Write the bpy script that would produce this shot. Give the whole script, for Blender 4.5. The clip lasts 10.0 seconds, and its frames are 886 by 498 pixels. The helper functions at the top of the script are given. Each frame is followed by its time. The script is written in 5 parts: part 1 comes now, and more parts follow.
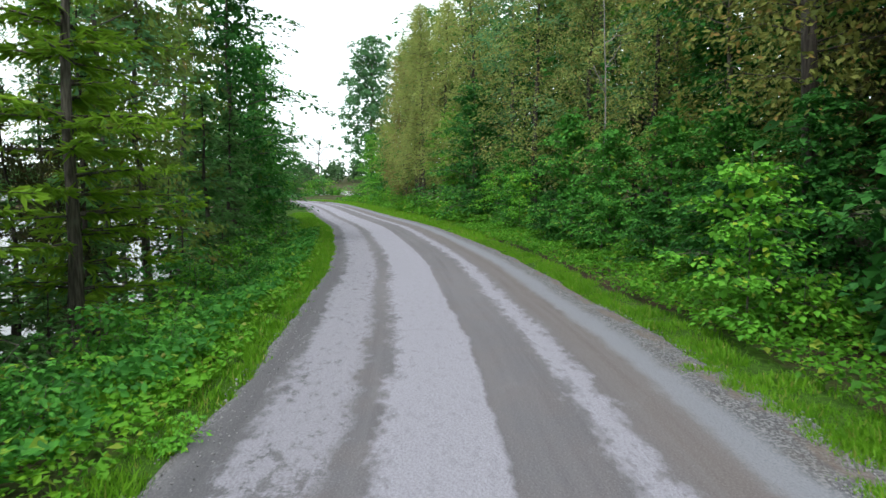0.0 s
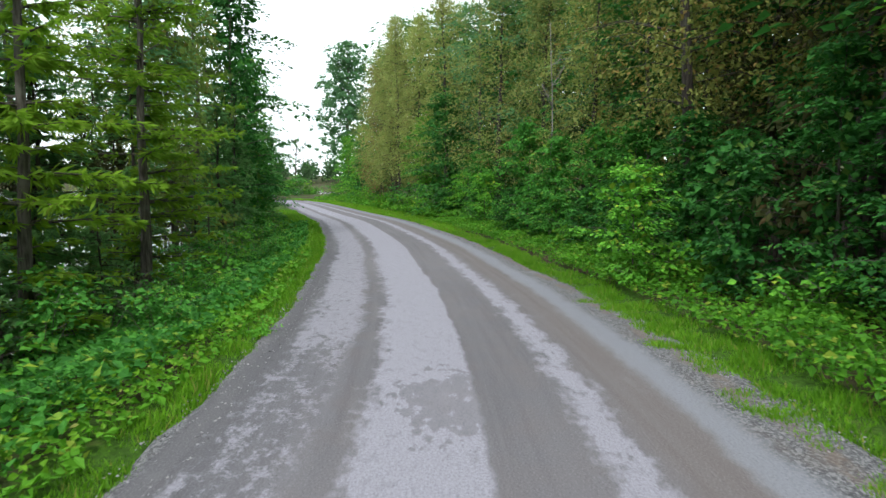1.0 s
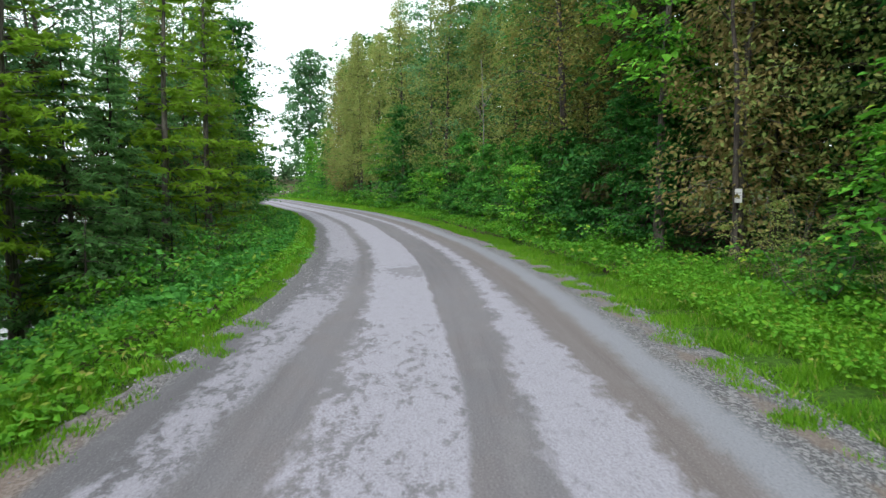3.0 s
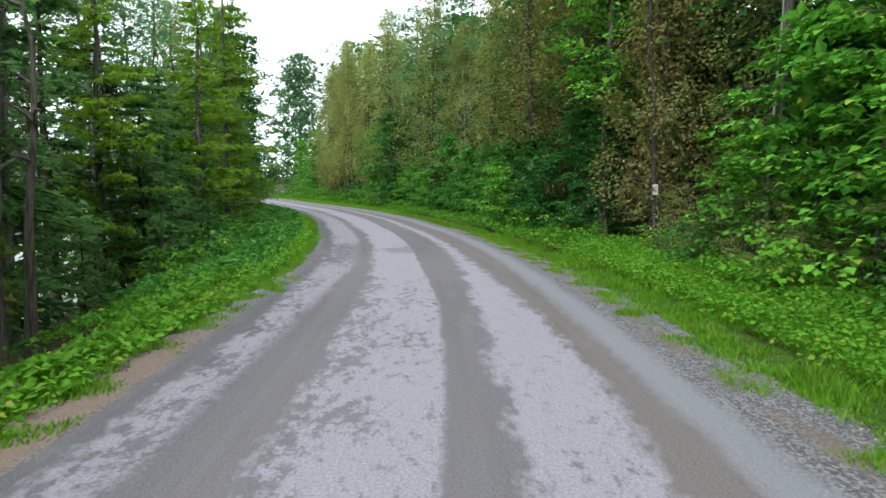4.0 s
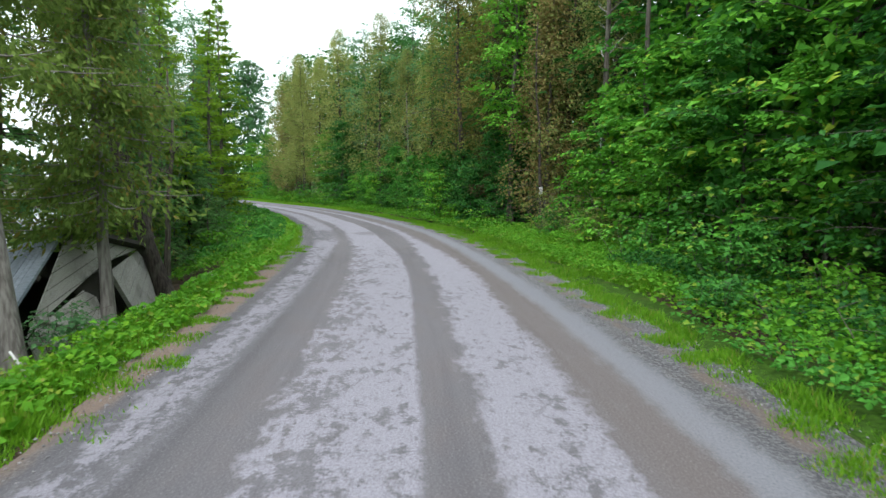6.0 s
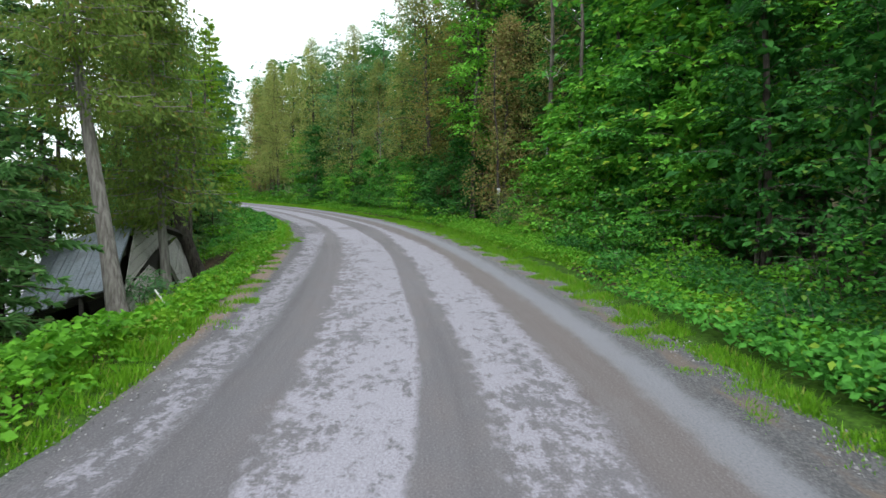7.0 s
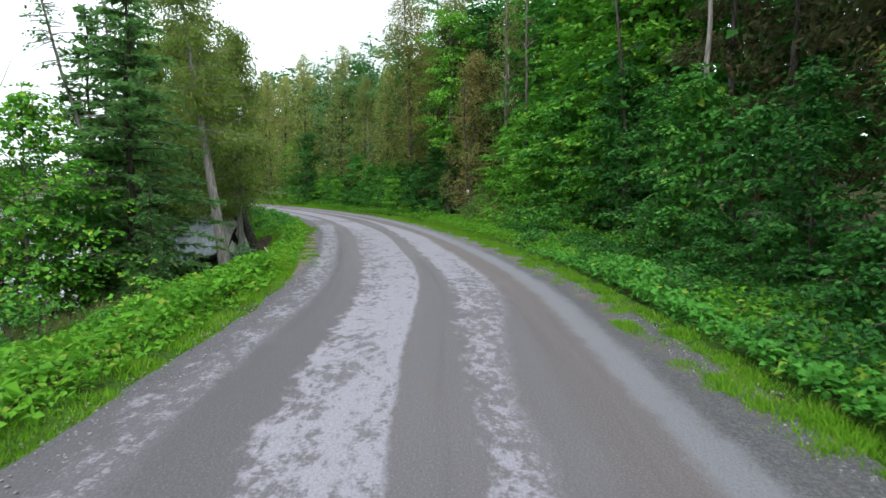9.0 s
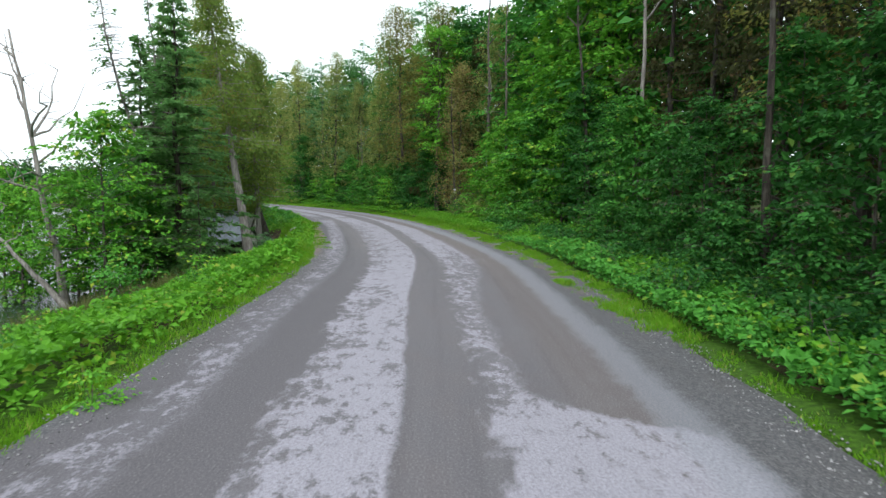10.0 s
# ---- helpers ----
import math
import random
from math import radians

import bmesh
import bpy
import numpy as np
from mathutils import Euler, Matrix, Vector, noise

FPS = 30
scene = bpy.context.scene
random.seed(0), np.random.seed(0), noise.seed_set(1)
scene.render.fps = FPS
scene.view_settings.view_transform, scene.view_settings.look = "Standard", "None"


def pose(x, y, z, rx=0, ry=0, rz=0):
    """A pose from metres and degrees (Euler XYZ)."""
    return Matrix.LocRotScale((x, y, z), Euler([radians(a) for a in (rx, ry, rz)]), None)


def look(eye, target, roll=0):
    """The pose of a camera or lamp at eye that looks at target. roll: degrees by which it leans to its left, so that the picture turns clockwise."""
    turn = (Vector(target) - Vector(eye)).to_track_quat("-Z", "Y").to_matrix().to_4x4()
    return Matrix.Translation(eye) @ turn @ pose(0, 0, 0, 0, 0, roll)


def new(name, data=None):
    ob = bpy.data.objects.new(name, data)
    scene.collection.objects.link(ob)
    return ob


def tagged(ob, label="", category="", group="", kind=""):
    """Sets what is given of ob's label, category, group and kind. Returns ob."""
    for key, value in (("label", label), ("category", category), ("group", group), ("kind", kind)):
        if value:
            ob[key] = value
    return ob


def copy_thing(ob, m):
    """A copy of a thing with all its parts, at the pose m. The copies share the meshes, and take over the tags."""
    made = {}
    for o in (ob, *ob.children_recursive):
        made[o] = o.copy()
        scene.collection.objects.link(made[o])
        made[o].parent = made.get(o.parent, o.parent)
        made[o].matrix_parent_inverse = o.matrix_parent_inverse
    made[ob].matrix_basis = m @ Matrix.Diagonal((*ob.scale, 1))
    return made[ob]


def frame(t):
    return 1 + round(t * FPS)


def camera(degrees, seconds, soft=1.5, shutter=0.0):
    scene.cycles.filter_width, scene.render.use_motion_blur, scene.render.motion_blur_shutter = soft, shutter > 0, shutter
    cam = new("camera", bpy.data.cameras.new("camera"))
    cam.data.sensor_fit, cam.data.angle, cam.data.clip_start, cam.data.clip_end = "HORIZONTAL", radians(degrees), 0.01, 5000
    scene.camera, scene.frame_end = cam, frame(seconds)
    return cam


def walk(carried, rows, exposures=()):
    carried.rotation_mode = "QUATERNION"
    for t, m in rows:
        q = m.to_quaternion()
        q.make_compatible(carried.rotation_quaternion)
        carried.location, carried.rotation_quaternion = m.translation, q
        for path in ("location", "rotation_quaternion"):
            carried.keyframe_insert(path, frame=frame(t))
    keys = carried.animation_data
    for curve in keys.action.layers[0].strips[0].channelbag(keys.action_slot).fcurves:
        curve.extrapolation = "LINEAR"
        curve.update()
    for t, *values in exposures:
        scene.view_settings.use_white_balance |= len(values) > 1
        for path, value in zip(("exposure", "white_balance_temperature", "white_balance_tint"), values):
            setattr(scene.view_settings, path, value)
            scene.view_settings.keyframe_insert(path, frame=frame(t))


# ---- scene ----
cam = camera(67.0, 10.0, soft=1.5, shutter=0.15)
METRES, EYE, TILT, LEAN, TURN = 46.0, 2.6, -5.5, 0.0, 0.0
ROWS = [
    (0.0, 0.0, 0.0, 0.0, -0.0, 0.0, -0.0),
    (0.5, -0.0001, -0.0479, -0.0059, -1.08, -0.01, 0.12),
    (1.0, -0.0013, -0.1006, -0.0123, -2.24, 0.02, 0.19),
    (1.5, -0.0032, -0.1494, -0.0183, -3.24, 0.02, 0.29),
    (2.0, -0.0063, -0.202, -0.025, -4.35, 0.03, 0.39),
    (2.5, -0.0103, -0.2527, -0.0315, -5.37, 0.04, 0.47),
    (4.0, -0.0235, -0.4015, -0.0503, -7.16, 0.06, 0.7),
    (4.5, -0.0305, -0.4483, -0.0545, -8.19, 0.06, 0.76),
    (5.0, -0.0394, -0.4995, -0.059, -9.44, 0.07, 0.89),
    (5.5, -0.0489, -0.5464, -0.0629, -10.73, 0.05, 1.03),
    (7.0, -0.0876, -0.692, -0.0767, -15.12, 0.06, 1.26),
    (7.5, -0.1009, -0.7377, -0.0801, -15.91, 0.07, 1.34),
    (8.0, -0.1153, -0.7876, -0.0837, -16.36, 0.08, 1.38),
    (8.5, -0.1288, -0.8329, -0.088, -16.66, 0.08, 1.38),
    (9.0, -0.1438, -0.8823, -0.0942, -17.0, 0.1, 1.41),
    (9.5, -0.1584, -0.9271, -0.0997, -17.47, 0.09, 1.44),
    (10.0, -0.1739, -0.9731, -0.1047, -18.03, 0.1, 1.48),
]
walk(cam, [(t, pose(0, 0, EYE, TILT, LEAN, TURN) @ pose(METRES * x, METRES * y, METRES * z, 90 + pitch, roll, yaw)) for t, x, y, z, yaw, pitch, roll in ROWS],
     exposures=[(0.0, -0.05), (2.5, -0.03), (5.5, -0.04), (7.0, -0.12), (8.5, -0.13), (10.0, -0.21)])

# ---- light ----
world = bpy.data.worlds.new("overcast_sky")
scene.world = world
world.use_nodes = True
wt = world.node_tree
wt.nodes.clear()
w_out = wt.nodes.new("ShaderNodeOutputWorld")
w_bg = wt.nodes.new("ShaderNodeBackground")
w_sky = wt.nodes.new("ShaderNodeTexSky")
w_sky.sky_type = "NISHITA"
w_sky.sun_disc = False
w_sky.sun_elevation, w_sky.sun_rotation = radians(50), radians(200)
w_mix = wt.nodes.new("ShaderNodeMix")
w_mix.data_type = "RGBA"
w_mix.inputs["Factor"].default_value = 0.88
w_mix.inputs["B"].default_value = (18.2, 19.8, 20.7, 1)
wt.links.new(w_sky.outputs[0], w_mix.inputs["A"])
wt.links.new(w_mix.outputs["Result"], w_bg.inputs["Color"])
w_bg.inputs["Strength"].default_value = 0.095
wt.links.new(w_bg.outputs[0], w_out.inputs[0])

sun = new("sun", bpy.data.lights.new("sun", "SUN"))
sun.data.energy, sun.data.angle, sun.data.color = 3.1, radians(24), (0.985, 1.0, 0.97)
sun.matrix_world = look((-14, -40, 56), (0, 0, 0))


# ---- materials ----
def material(name):
    m = bpy.data.materials.new(name)
    m.use_nodes = True
    nt = m.node_tree
    nt.nodes.clear()
    out = nt.nodes.new("ShaderNodeOutputMaterial")
    return m, nt, out


class Net:
    """Small helper to write node trees."""

    def __init__(self, nt):
        self.nt = nt

    def node(self, kind, **props):
        n = self.nt.nodes.new(kind)
        for k, v in props.items():
            if k == "op":
                n.operation = v
            elif k == "blend":
                n.blend_type = v
        return n

    def put(self, socket, value):
        if hasattr(value, "is_output"):
            self.nt.links.new(value, socket)
        else:
            socket.default_value = value

    def noise(self, vec, scale, detail=3.0, rough=0.55):
        n = self.node("ShaderNodeTexNoise")
        if vec is not None:
            self.put(n.inputs["Vector"], vec)
        n.inputs["Scale"].default_value = scale
        n.inputs["Detail"].default_value = detail
        n.inputs["Roughness"].default_value = rough
        return n.outputs["Fac"]

    def math(self, op, a, b=0.0, c=0.0):
        n = self.node("ShaderNodeMath", op=op)
        self.put(n.inputs[0], a)
        self.put(n.inputs[1], b)
        self.put(n.inputs[2], c)
        return n.outputs[0]

    def ramp(self, fac, lo, hi, a=0.0, b=1.0):
        n = self.node("ShaderNodeMapRange")
        n.interpolation_type = "SMOOTHSTEP"
        self.put(n.inputs["Value"], fac)
        self.put(n.inputs["From Min"], lo)
        self.put(n.inputs["From Max"], hi)
        self.put(n.inputs["To Min"], a)
        self.put(n.inputs["To Max"], b)
        return n.outputs["Result"]

    def mix(self, fac, a, b, blend="MIX"):
        n = self.node("ShaderNodeMix")
        n.data_type, n.blend_type = "RGBA", blend
        self.put(n.inputs["Factor"], fac)
        self.put(n.inputs["A"], a if hasattr(a, "is_output") else (*a, 1))
        self.put(n.inputs["B"], b if hasattr(b, "is_output") else (*b, 1))
        return n.outputs["Result"]

    def bump(self, height, strength, distance):
        n = self.node("ShaderNodeBump")
        n.inputs["Strength"].default_value = strength
        n.inputs["Distance"].default_value = distance
        self.put(n.inputs["Height"], height)
        return n.outputs[0]

    def coord(self, which="Object"):
        return self.node("ShaderNodeTexCoord").outputs[which]

    def stretch(self, vec, sx, sy, sz):
        n = self.node("ShaderNodeMapping")
        self.put(n.inputs["Vector"], vec)
        n.inputs["Scale"].default_value = (sx, sy, sz)
        return n.outputs[0]

    def principled(self, color, rough=0.8, normal=None, metal=0.0, spec=0.3):
        n = self.node("ShaderNodeBsdfPrincipled")
        self.put(n.inputs["Base Color"], color if hasattr(color, "is_output") else (*color, 1))
        self.put(n.inputs["Roughness"], rough)
        n.inputs["Metallic"].default_value = metal
        n.inputs["Specular IOR Level"].default_value = spec
        if normal is not None:
            self.put(n.inputs["Normal"], normal)
        return n.outputs[0]


def leaf_material(name, dark, light, odd, odd_share=0.06, through_share=0.3, gloss=0.6):
    """Leaves: each one has its own tone; some are of an odd colour; thin enough to let light through."""
    m, nt, out = material(name)
    k = Net(nt)
    island = k.node("ShaderNodeNewGeometry").outputs["Random Per Island"]
    own = k.node("ShaderNodeObjectInfo").outputs["Random"]
    patch = k.noise(k.coord("Object"), 0.9, 2.0)
    tone = k.math("ADD", k.math("MULTIPLY", island, 0.5), k.math("MULTIPLY", patch, 0.55))
    tone = k.math("ADD", tone, k.math("MULTIPLY", own, 0.34))
    col = k.mix(k.ramp(tone, 0.3, 1.0), dark, light)
    pick = k.math("FRACT", k.math("MULTIPLY", island, 37.7))
    col = k.mix(k.math("LESS_THAN", pick, odd_share), col, odd)
    front = k.principled(col, gloss, spec=0.15)
    back = k.node("ShaderNodeBsdfTranslucent")
    k.put(back.inputs["Color"], k.mix(0.65, col, light))
    mx = k.node("ShaderNodeMixShader")
    mx.inputs[0].default_value = through_share
    nt.links.new(front, mx.inputs[1])
    nt.links.new(back.outputs[0], mx.inputs[2])
    nt.links.new(mx.outputs[0], out.inputs[0])
    return m


def bark_material(name, dark, light, scale=6.0):
    m, nt, out = material(name)
    k = Net(nt)
    co = k.coord("Object")
    streak = k.noise(k.stretch(co, 1, 1, 0.12), scale * 4, 4.0)
    spots = k.noise(co, scale * 0.5, 3.0)
    col = k.mix(k.ramp(streak, 0.3, 0.7), dark, light)
    col = k.mix(k.ramp(spots, 0.5, 0.75, 0, 0.5), col, (0.16, 0.17, 0.13))
    b = k.bump(streak, 0.9, 0.02)
    nt.links.new(k.principled(col, 0.9, b), out.inputs[0])
    return m


LEAF_MAPLE = leaf_material("maple_leaf", (0.027, 0.128, 0.020), (0.092, 0.32, 0.044), (0.21, 0.35, 0.04))
# Deep green of its own, darkened further for shade between the trees.
LEAF_DEEP_SHADED = leaf_material("deep_green_shaded_leaf", (0.014, 0.074, 0.016), (0.055, 0.215, 0.036), (0.10, 0.20, 0.03))
LEAF_LIME = leaf_material("young_leaf", (0.045, 0.19, 0.018), (0.155, 0.43, 0.040), (0.30, 0.42, 0.04))
LEAF_COOL = leaf_material("cool_green_leaf", (0.065, 0.165, 0.075), (0.15, 0.33, 0.13), (0.15, 0.24, 0.09), through_share=0.5)
NEEDLE = leaf_material("spruce_needle", (0.056, 0.155, 0.050), (0.18, 0.38, 0.115), (0.16, 0.18, 0.07), through_share=0.55)
NEEDLE_LIME = leaf_material("pine_needle", (0.11, 0.24, 0.02), (0.27, 0.46, 0.04), (0.20, 0.20, 0.04), through_share=0.55)
OLIVE = leaf_material("olive_leaf", (0.105, 0.17, 0.046), (0.35, 0.41, 0.115), (0.36, 0.25, 0.09), 0.10, 0.45)
OLIVE_BROWN = leaf_material("olive_brown_leaf", (0.085, 0.115, 0.027), (0.255, 0.27, 0.064), (0.26, 0.17, 0.05), 0.12, 0.4)
CEDAR = leaf_material("cedar_scale_leaf", (0.075, 0.14, 0.03), (0.21, 0.31, 0.065), (0.24, 0.19, 0.045), 0.08, 0.45)
# Brownish cedar leaf, darkened so the wood's deep shade sits in its colour.
CEDAR_SHADED = leaf_material("shaded_cedar_leaf", (0.03, 0.04, 0.014), (0.075, 0.085, 0.028), (0.10, 0.07, 0.03), 0.1, 0.3)
RUST = leaf_material("rusty_leaf", (0.115, 0.098, 0.036), (0.30, 0.24, 0.088), (0.18, 0.25, 0.065), 0.38, 0.42)
GRASS = leaf_material("grass_blade", (0.062, 0.185, 0.012), (0.165, 0.37, 0.022), (0.28, 0.30, 0.07), 0.07, 0.35, 0.5)
HERB = leaf_material("herb_leaf", (0.045, 0.16, 0.014), (0.13, 0.36, 0.026), (0.24, 0.33, 0.04), 0.05, 0.35)
REED = leaf_material("shore_grass", (0.05, 0.07, 0.02), (0.12, 0.16, 0.04), (0.2, 0.17, 0.09), 0.15, 0.3)
FAR_LEAF = leaf_material("far_wood_leaf", (0.03, 0.075, 0.03), (0.07, 0.14, 0.05), (0.06, 0.10, 0.05), 0.1, 0.2)
BARK = bark_material("grey_brown_bark", (0.05, 0.042, 0.035), (0.16, 0.14, 0.12))
BARK_DARK = bark_material("dark_bark", (0.025, 0.02, 0.017), (0.085, 0.07, 0.06))
BARK_GREY = bark_material("weathered_grey_wood", (0.14, 0.125, 0.115), (0.32, 0.30, 0.28), 5.0)
BARK_BIRCH = bark_material("birch_bark", (0.35, 0.33, 0.30), (0.62, 0.60, 0.56), 3.0)


def road_material():
    m, nt, out = material("gravel_road_surface")
    k = Net(nt)
    uv = k.node("ShaderNodeUVMap")
    uv.uv_map = "road"
    sep = k.node("ShaderNodeSeparateXYZ")
    nt.links.new(uv.outputs[0], sep.inputs[0])
    u, v = sep.outputs[0], sep.outputs[1]
    vec = uv.outputs[0]
    along = k.stretch(vec, 1.0, 0.5, 1.0)
    big = k.noise(k.stretch(vec, 0.12, 0.09, 1), 1.0, 2.0)
    blot = k.noise(along, 2.0, 5.0, 0.62)
    fine = k.noise(along, 7.5, 4.0, 0.6)
    grit = k.noise(vec, 46.0, 3.0, 0.7)
    crumb = k.noise(vec, 21.0, 4.0, 0.65)
    pebble = k.node("ShaderNodeTexVoronoi")
    nt.links.new(vec, pebble.inputs["Vector"])
    pebble.inputs["Scale"].default_value = 38.0
    rag = k.math("ADD", k.math("MULTIPLY", k.math("SUBTRACT", blot, 0.5), 0.75), k.math("MULTIPLY", k.math("SUBTRACT", fine, 0.5), 0.55))
    wob = k.math("MULTIPLY", k.math("SUBTRACT", big, 0.5), 0.5)

    shifted = k.math("ADD", u, k.math("MULTIPLY", k.math("MULTIPLY", k.ramp(v, 78, 68), k.ramp(v, 46, 55)), 0.2))

    def band(lo, hi, wobble, holes, clean=1.0):
        """1 inside a strip of loose pale gravel, with ragged edges and worn holes. clean: how ragged its inner-bend edge is."""
        sway = k.math("MULTIPLY", wob, wobble)
        uu = k.math("ADD", k.math("ADD", shifted, rag), sway)
        cut = k.math("ADD", k.math("ADD", shifted, k.math("MULTIPLY", rag, clean)), sway)
        inside = k.math("MULTIPLY", k.ramp(k.math("SUBTRACT", uu, lo), -0.12, 0.14), k.ramp(k.math("SUBTRACT", cut, hi), 0.09 * clean + 0.02, -0.09 * clean - 0.02))
        mottle = k.math("ADD", k.math("ADD", k.math("MULTIPLY", blot, 0.36), k.math("MULTIPLY", fine, 0.38)), k.math("MULTIPLY", crumb, 0.26))
        worn = k.ramp(mottle, k.math("SUBTRACT", holes, 0.01), k.math("ADD", holes, 0.06))
        return k.math("MULTIPLY", inside, k.math("ADD", 0.14, k.math("MULTIPLY", worn, 0.86)))

    def part_way(a, b, amount):
        """Grows from 0 at station a to the amount at station b."""
        return k.ramp(v, a, b, 0.0, amount)
    c_hi = k.math("SUBTRACT", k.math("ADD", 0.06, part_way(87, 80, 0.15)), part_way(66, 56, 0.25))
    r_lo = k.math("SUBTRACT", 1.12, part_way(88, 78, 0.3))
    r_hi = k.math("ADD", k.math("SUBTRACT", k.math("ADD", 1.52, part_way(88, 76, 0.33)), part_way(62, 52, 0.6)), part_way(48.4, 46.6, 1.6))
    l_hi = k.math("SUBTRACT", -1.62, part_way(88, 78, 0.42))
    pitted = k.math("MULTIPLY", k.ramp(v, 88, 82), k.ramp(v, 56, 62))
    centre = band(-1.18, c_hi, 0.25, k.math("ADD", k.math("ADD", 0.31, part_way(62, 54, 0.12)), k.math("ADD", k.math("MULTIPLY", pitted, 0.12), k.ramp(u, -0.45, -1.15, 0.0, 0.045))), 0.3)
    left = band(-2.58, l_hi, 0.35, k.math("ADD", k.math("ADD", 0.405, part_way(72, 56, 0.05)), k.math("ADD", part_way(88, 78, 0.05), k.math("MULTIPLY", k.ramp(v, 94.5, 92.5), k.ramp(v, 85, 88, 0.0, 0.1)))))
    right = band(r_lo, r_hi, 0.35, k.math("SUBTRACT", k.math("ADD", k.math("ADD", 0.37, part_way(80, 70, 0.05)), part_way(67, 59, 0.07)), part_way(48.5, 46, 0.12)))
    pale = k.math("MAXIMUM", centre, k.math("MAXIMUM", k.math("MULTIPLY", left, 0.82), right))
    # a worn dark patch in the middle stripe
    du = k.math("DIVIDE", k.math("ADD", u, 0.25), 0.55)
    dv = k.math("DIVIDE", k.math("SUBTRACT", v, 90.3), 1.3)
    gone = k.math("SQRT", k.math("ADD", k.math("MULTIPLY", du, du), k.math("MULTIPLY", dv, dv)))
    gone = k.ramp(k.math("ADD", gone, k.math("MULTIPLY", rag, 4.2)), 1.0, 0.75, 0.0, 0.6)
    pale = k.math("MULTIPLY", pale, k.math("SUBTRACT", 1.0, gone))
    packed = k.mix(k.ramp(big, 0.3, 0.7), (0.112, 0.107, 0.119), (0.142, 0.134, 0.147))
    packed = k.mix(k.ramp(blot, 0.35, 0.75, 0, 0.5), packed, (0.145, 0.122, 0.122))
    packed = k.mix(k.math("MULTIPLY", k.ramp(u, -1.5, -2.4), 0.75), packed, (0.076, 0.075, 0.084))
    packed = k.mix(k.math("MULTIPLY", k.ramp(u, 1.4, 1.9), k.ramp(u, 2.55, 2.25, 0.0, 0.75)), packed, (0.132, 0.110, 0.104))
    speck = k.noise(vec, 34.0, 4.0, 0.8)
    streak = k.noise(k.stretch(vec, 5.0, 0.12, 1.0), 1.0, 4.0, 0.6)
    packed = k.mix(k.ramp(streak, 0.35, 0.7, 0.0, 0.35), packed, (0.155, 0.147, 0.157))
    packed = k.mix(k.ramp(k.noise(along, 1.1, 5.0, 0.7), 0.56, 0.7, 0.0, 0.32), packed, (0.18, 0.173, 0.183))
    packed = k.mix(k.ramp(streak, 0.5, 0.25, 0.0, 0.35), packed, (0.085, 0.08, 0.085))
    packed = k.mix(k.math("MULTIPLY", k.ramp(v, 66, 52), k.ramp(u, -0.7, -1.7, 0.4, 0.9)), packed, k.mix(k.ramp(speck, 0.3, 0.7), (0.072, 0.068, 0.077), (0.105, 0.098, 0.108)))
    loose = k.mix(k.ramp(speck, 0.32, 0.66), (0.198, 0.19, 0.224), (0.325, 0.314, 0.364))
    loose = k.mix(k.ramp(fine, 0.5, 0.3, 0, 0.3), loose, packed)
    col = k.mix(pale, packed, loose)
    uu = k.math("ADD", u, k.math("MULTIPLY", rag, 0.4))
    dust = k.math("MULTIPLY", k.ramp(uu, 2.2, 2.42), k.ramp(uu, 2.88, 2.6))
    side = k.math("MAXIMUM", k.ramp(uu, 2.52, 2.85), k.ramp(uu, -2.95, -3.1))
    stones = k.mix(k.ramp(pebble.outputs["Distance"], 0.08, 0.55), (0.175, 0.176, 0.19), (0.06, 0.06, 0.065))
    stones = k.mix(k.ramp(k.math("FRACT", k.math("MULTIPLY", pebble.outputs["Color"], 5.0)), 0.45, 0.85, 0, 0.9), stones, (0.24, 0.235, 0.245))
    stones = k.mix(k.ramp(blot, 0.45, 0.7, 0, 0.35), stones, (0.135, 0.115, 0.105))
    stones = k.mix(k.ramp(v, 76, 58, 0.0, 0.7), stones, (0.066, 0.067, 0.073))
    col = k.mix(side, col, stones)
    col = k.mix(k.math("MULTIPLY", dust, k.ramp(v, 50, 76, 0.5, 0.72)), col, k.mix(k.ramp(speck, 0.3, 0.7), (0.17, 0.178, 0.205), (0.245, 0.255, 0.29)))
    col = k.mix(k.ramp(grit, 0.5, 0.72, 0.0, 0.5), col, (0.27, 0.255, 0.265))
    col = k.mix(k.ramp(grit, 0.47, 0.28, 0.0, 0.55), col, (0.05, 0.047, 0.05))
    rusty = k.math("MULTIPLY", k.math("MULTIPLY", k.ramp(uu, 3.0, 3.15), k.ramp(uu, 3.45, 3.3)), k.math("MULTIPLY", k.ramp(blot, 0.4, 0.6), k.ramp(v, 50, 58)))
    col = k.mix(k.math("MULTIPLY", rusty, 0.7), col, k.mix(k.ramp(speck, 0.3, 0.7), (0.10, 0.075, 0.06), (0.20, 0.155, 0.13)))
    earth = k.math("MULTIPLY", k.math("MULTIPLY", k.ramp(v, 60, 67), k.ramp(v, 82, 76)), k.ramp(uu, -2.95, -3.15))
    col = k.mix(k.math("MULTIPLY", earth, 0.85), col, k.mix(k.ramp(speck, 0.3, 0.7), (0.13, 0.09, 0.07), (0.235, 0.175, 0.14)))
    rough_h = k.math("ADD", k.math("MULTIPLY", k.math("ADD", grit, k.math("MULTIPLY", side, pebble.outputs["Distance"])), k.math("ADD", 0.25, k.math("MAXIMUM", pale, side))), k.math("MULTIPLY", pale, 0.35))
    nt.links.new(k.principled(col, 0.9, k.bump(rough_h, 0.4, 0.015), spec=0.2), out.inputs[0])
    return m


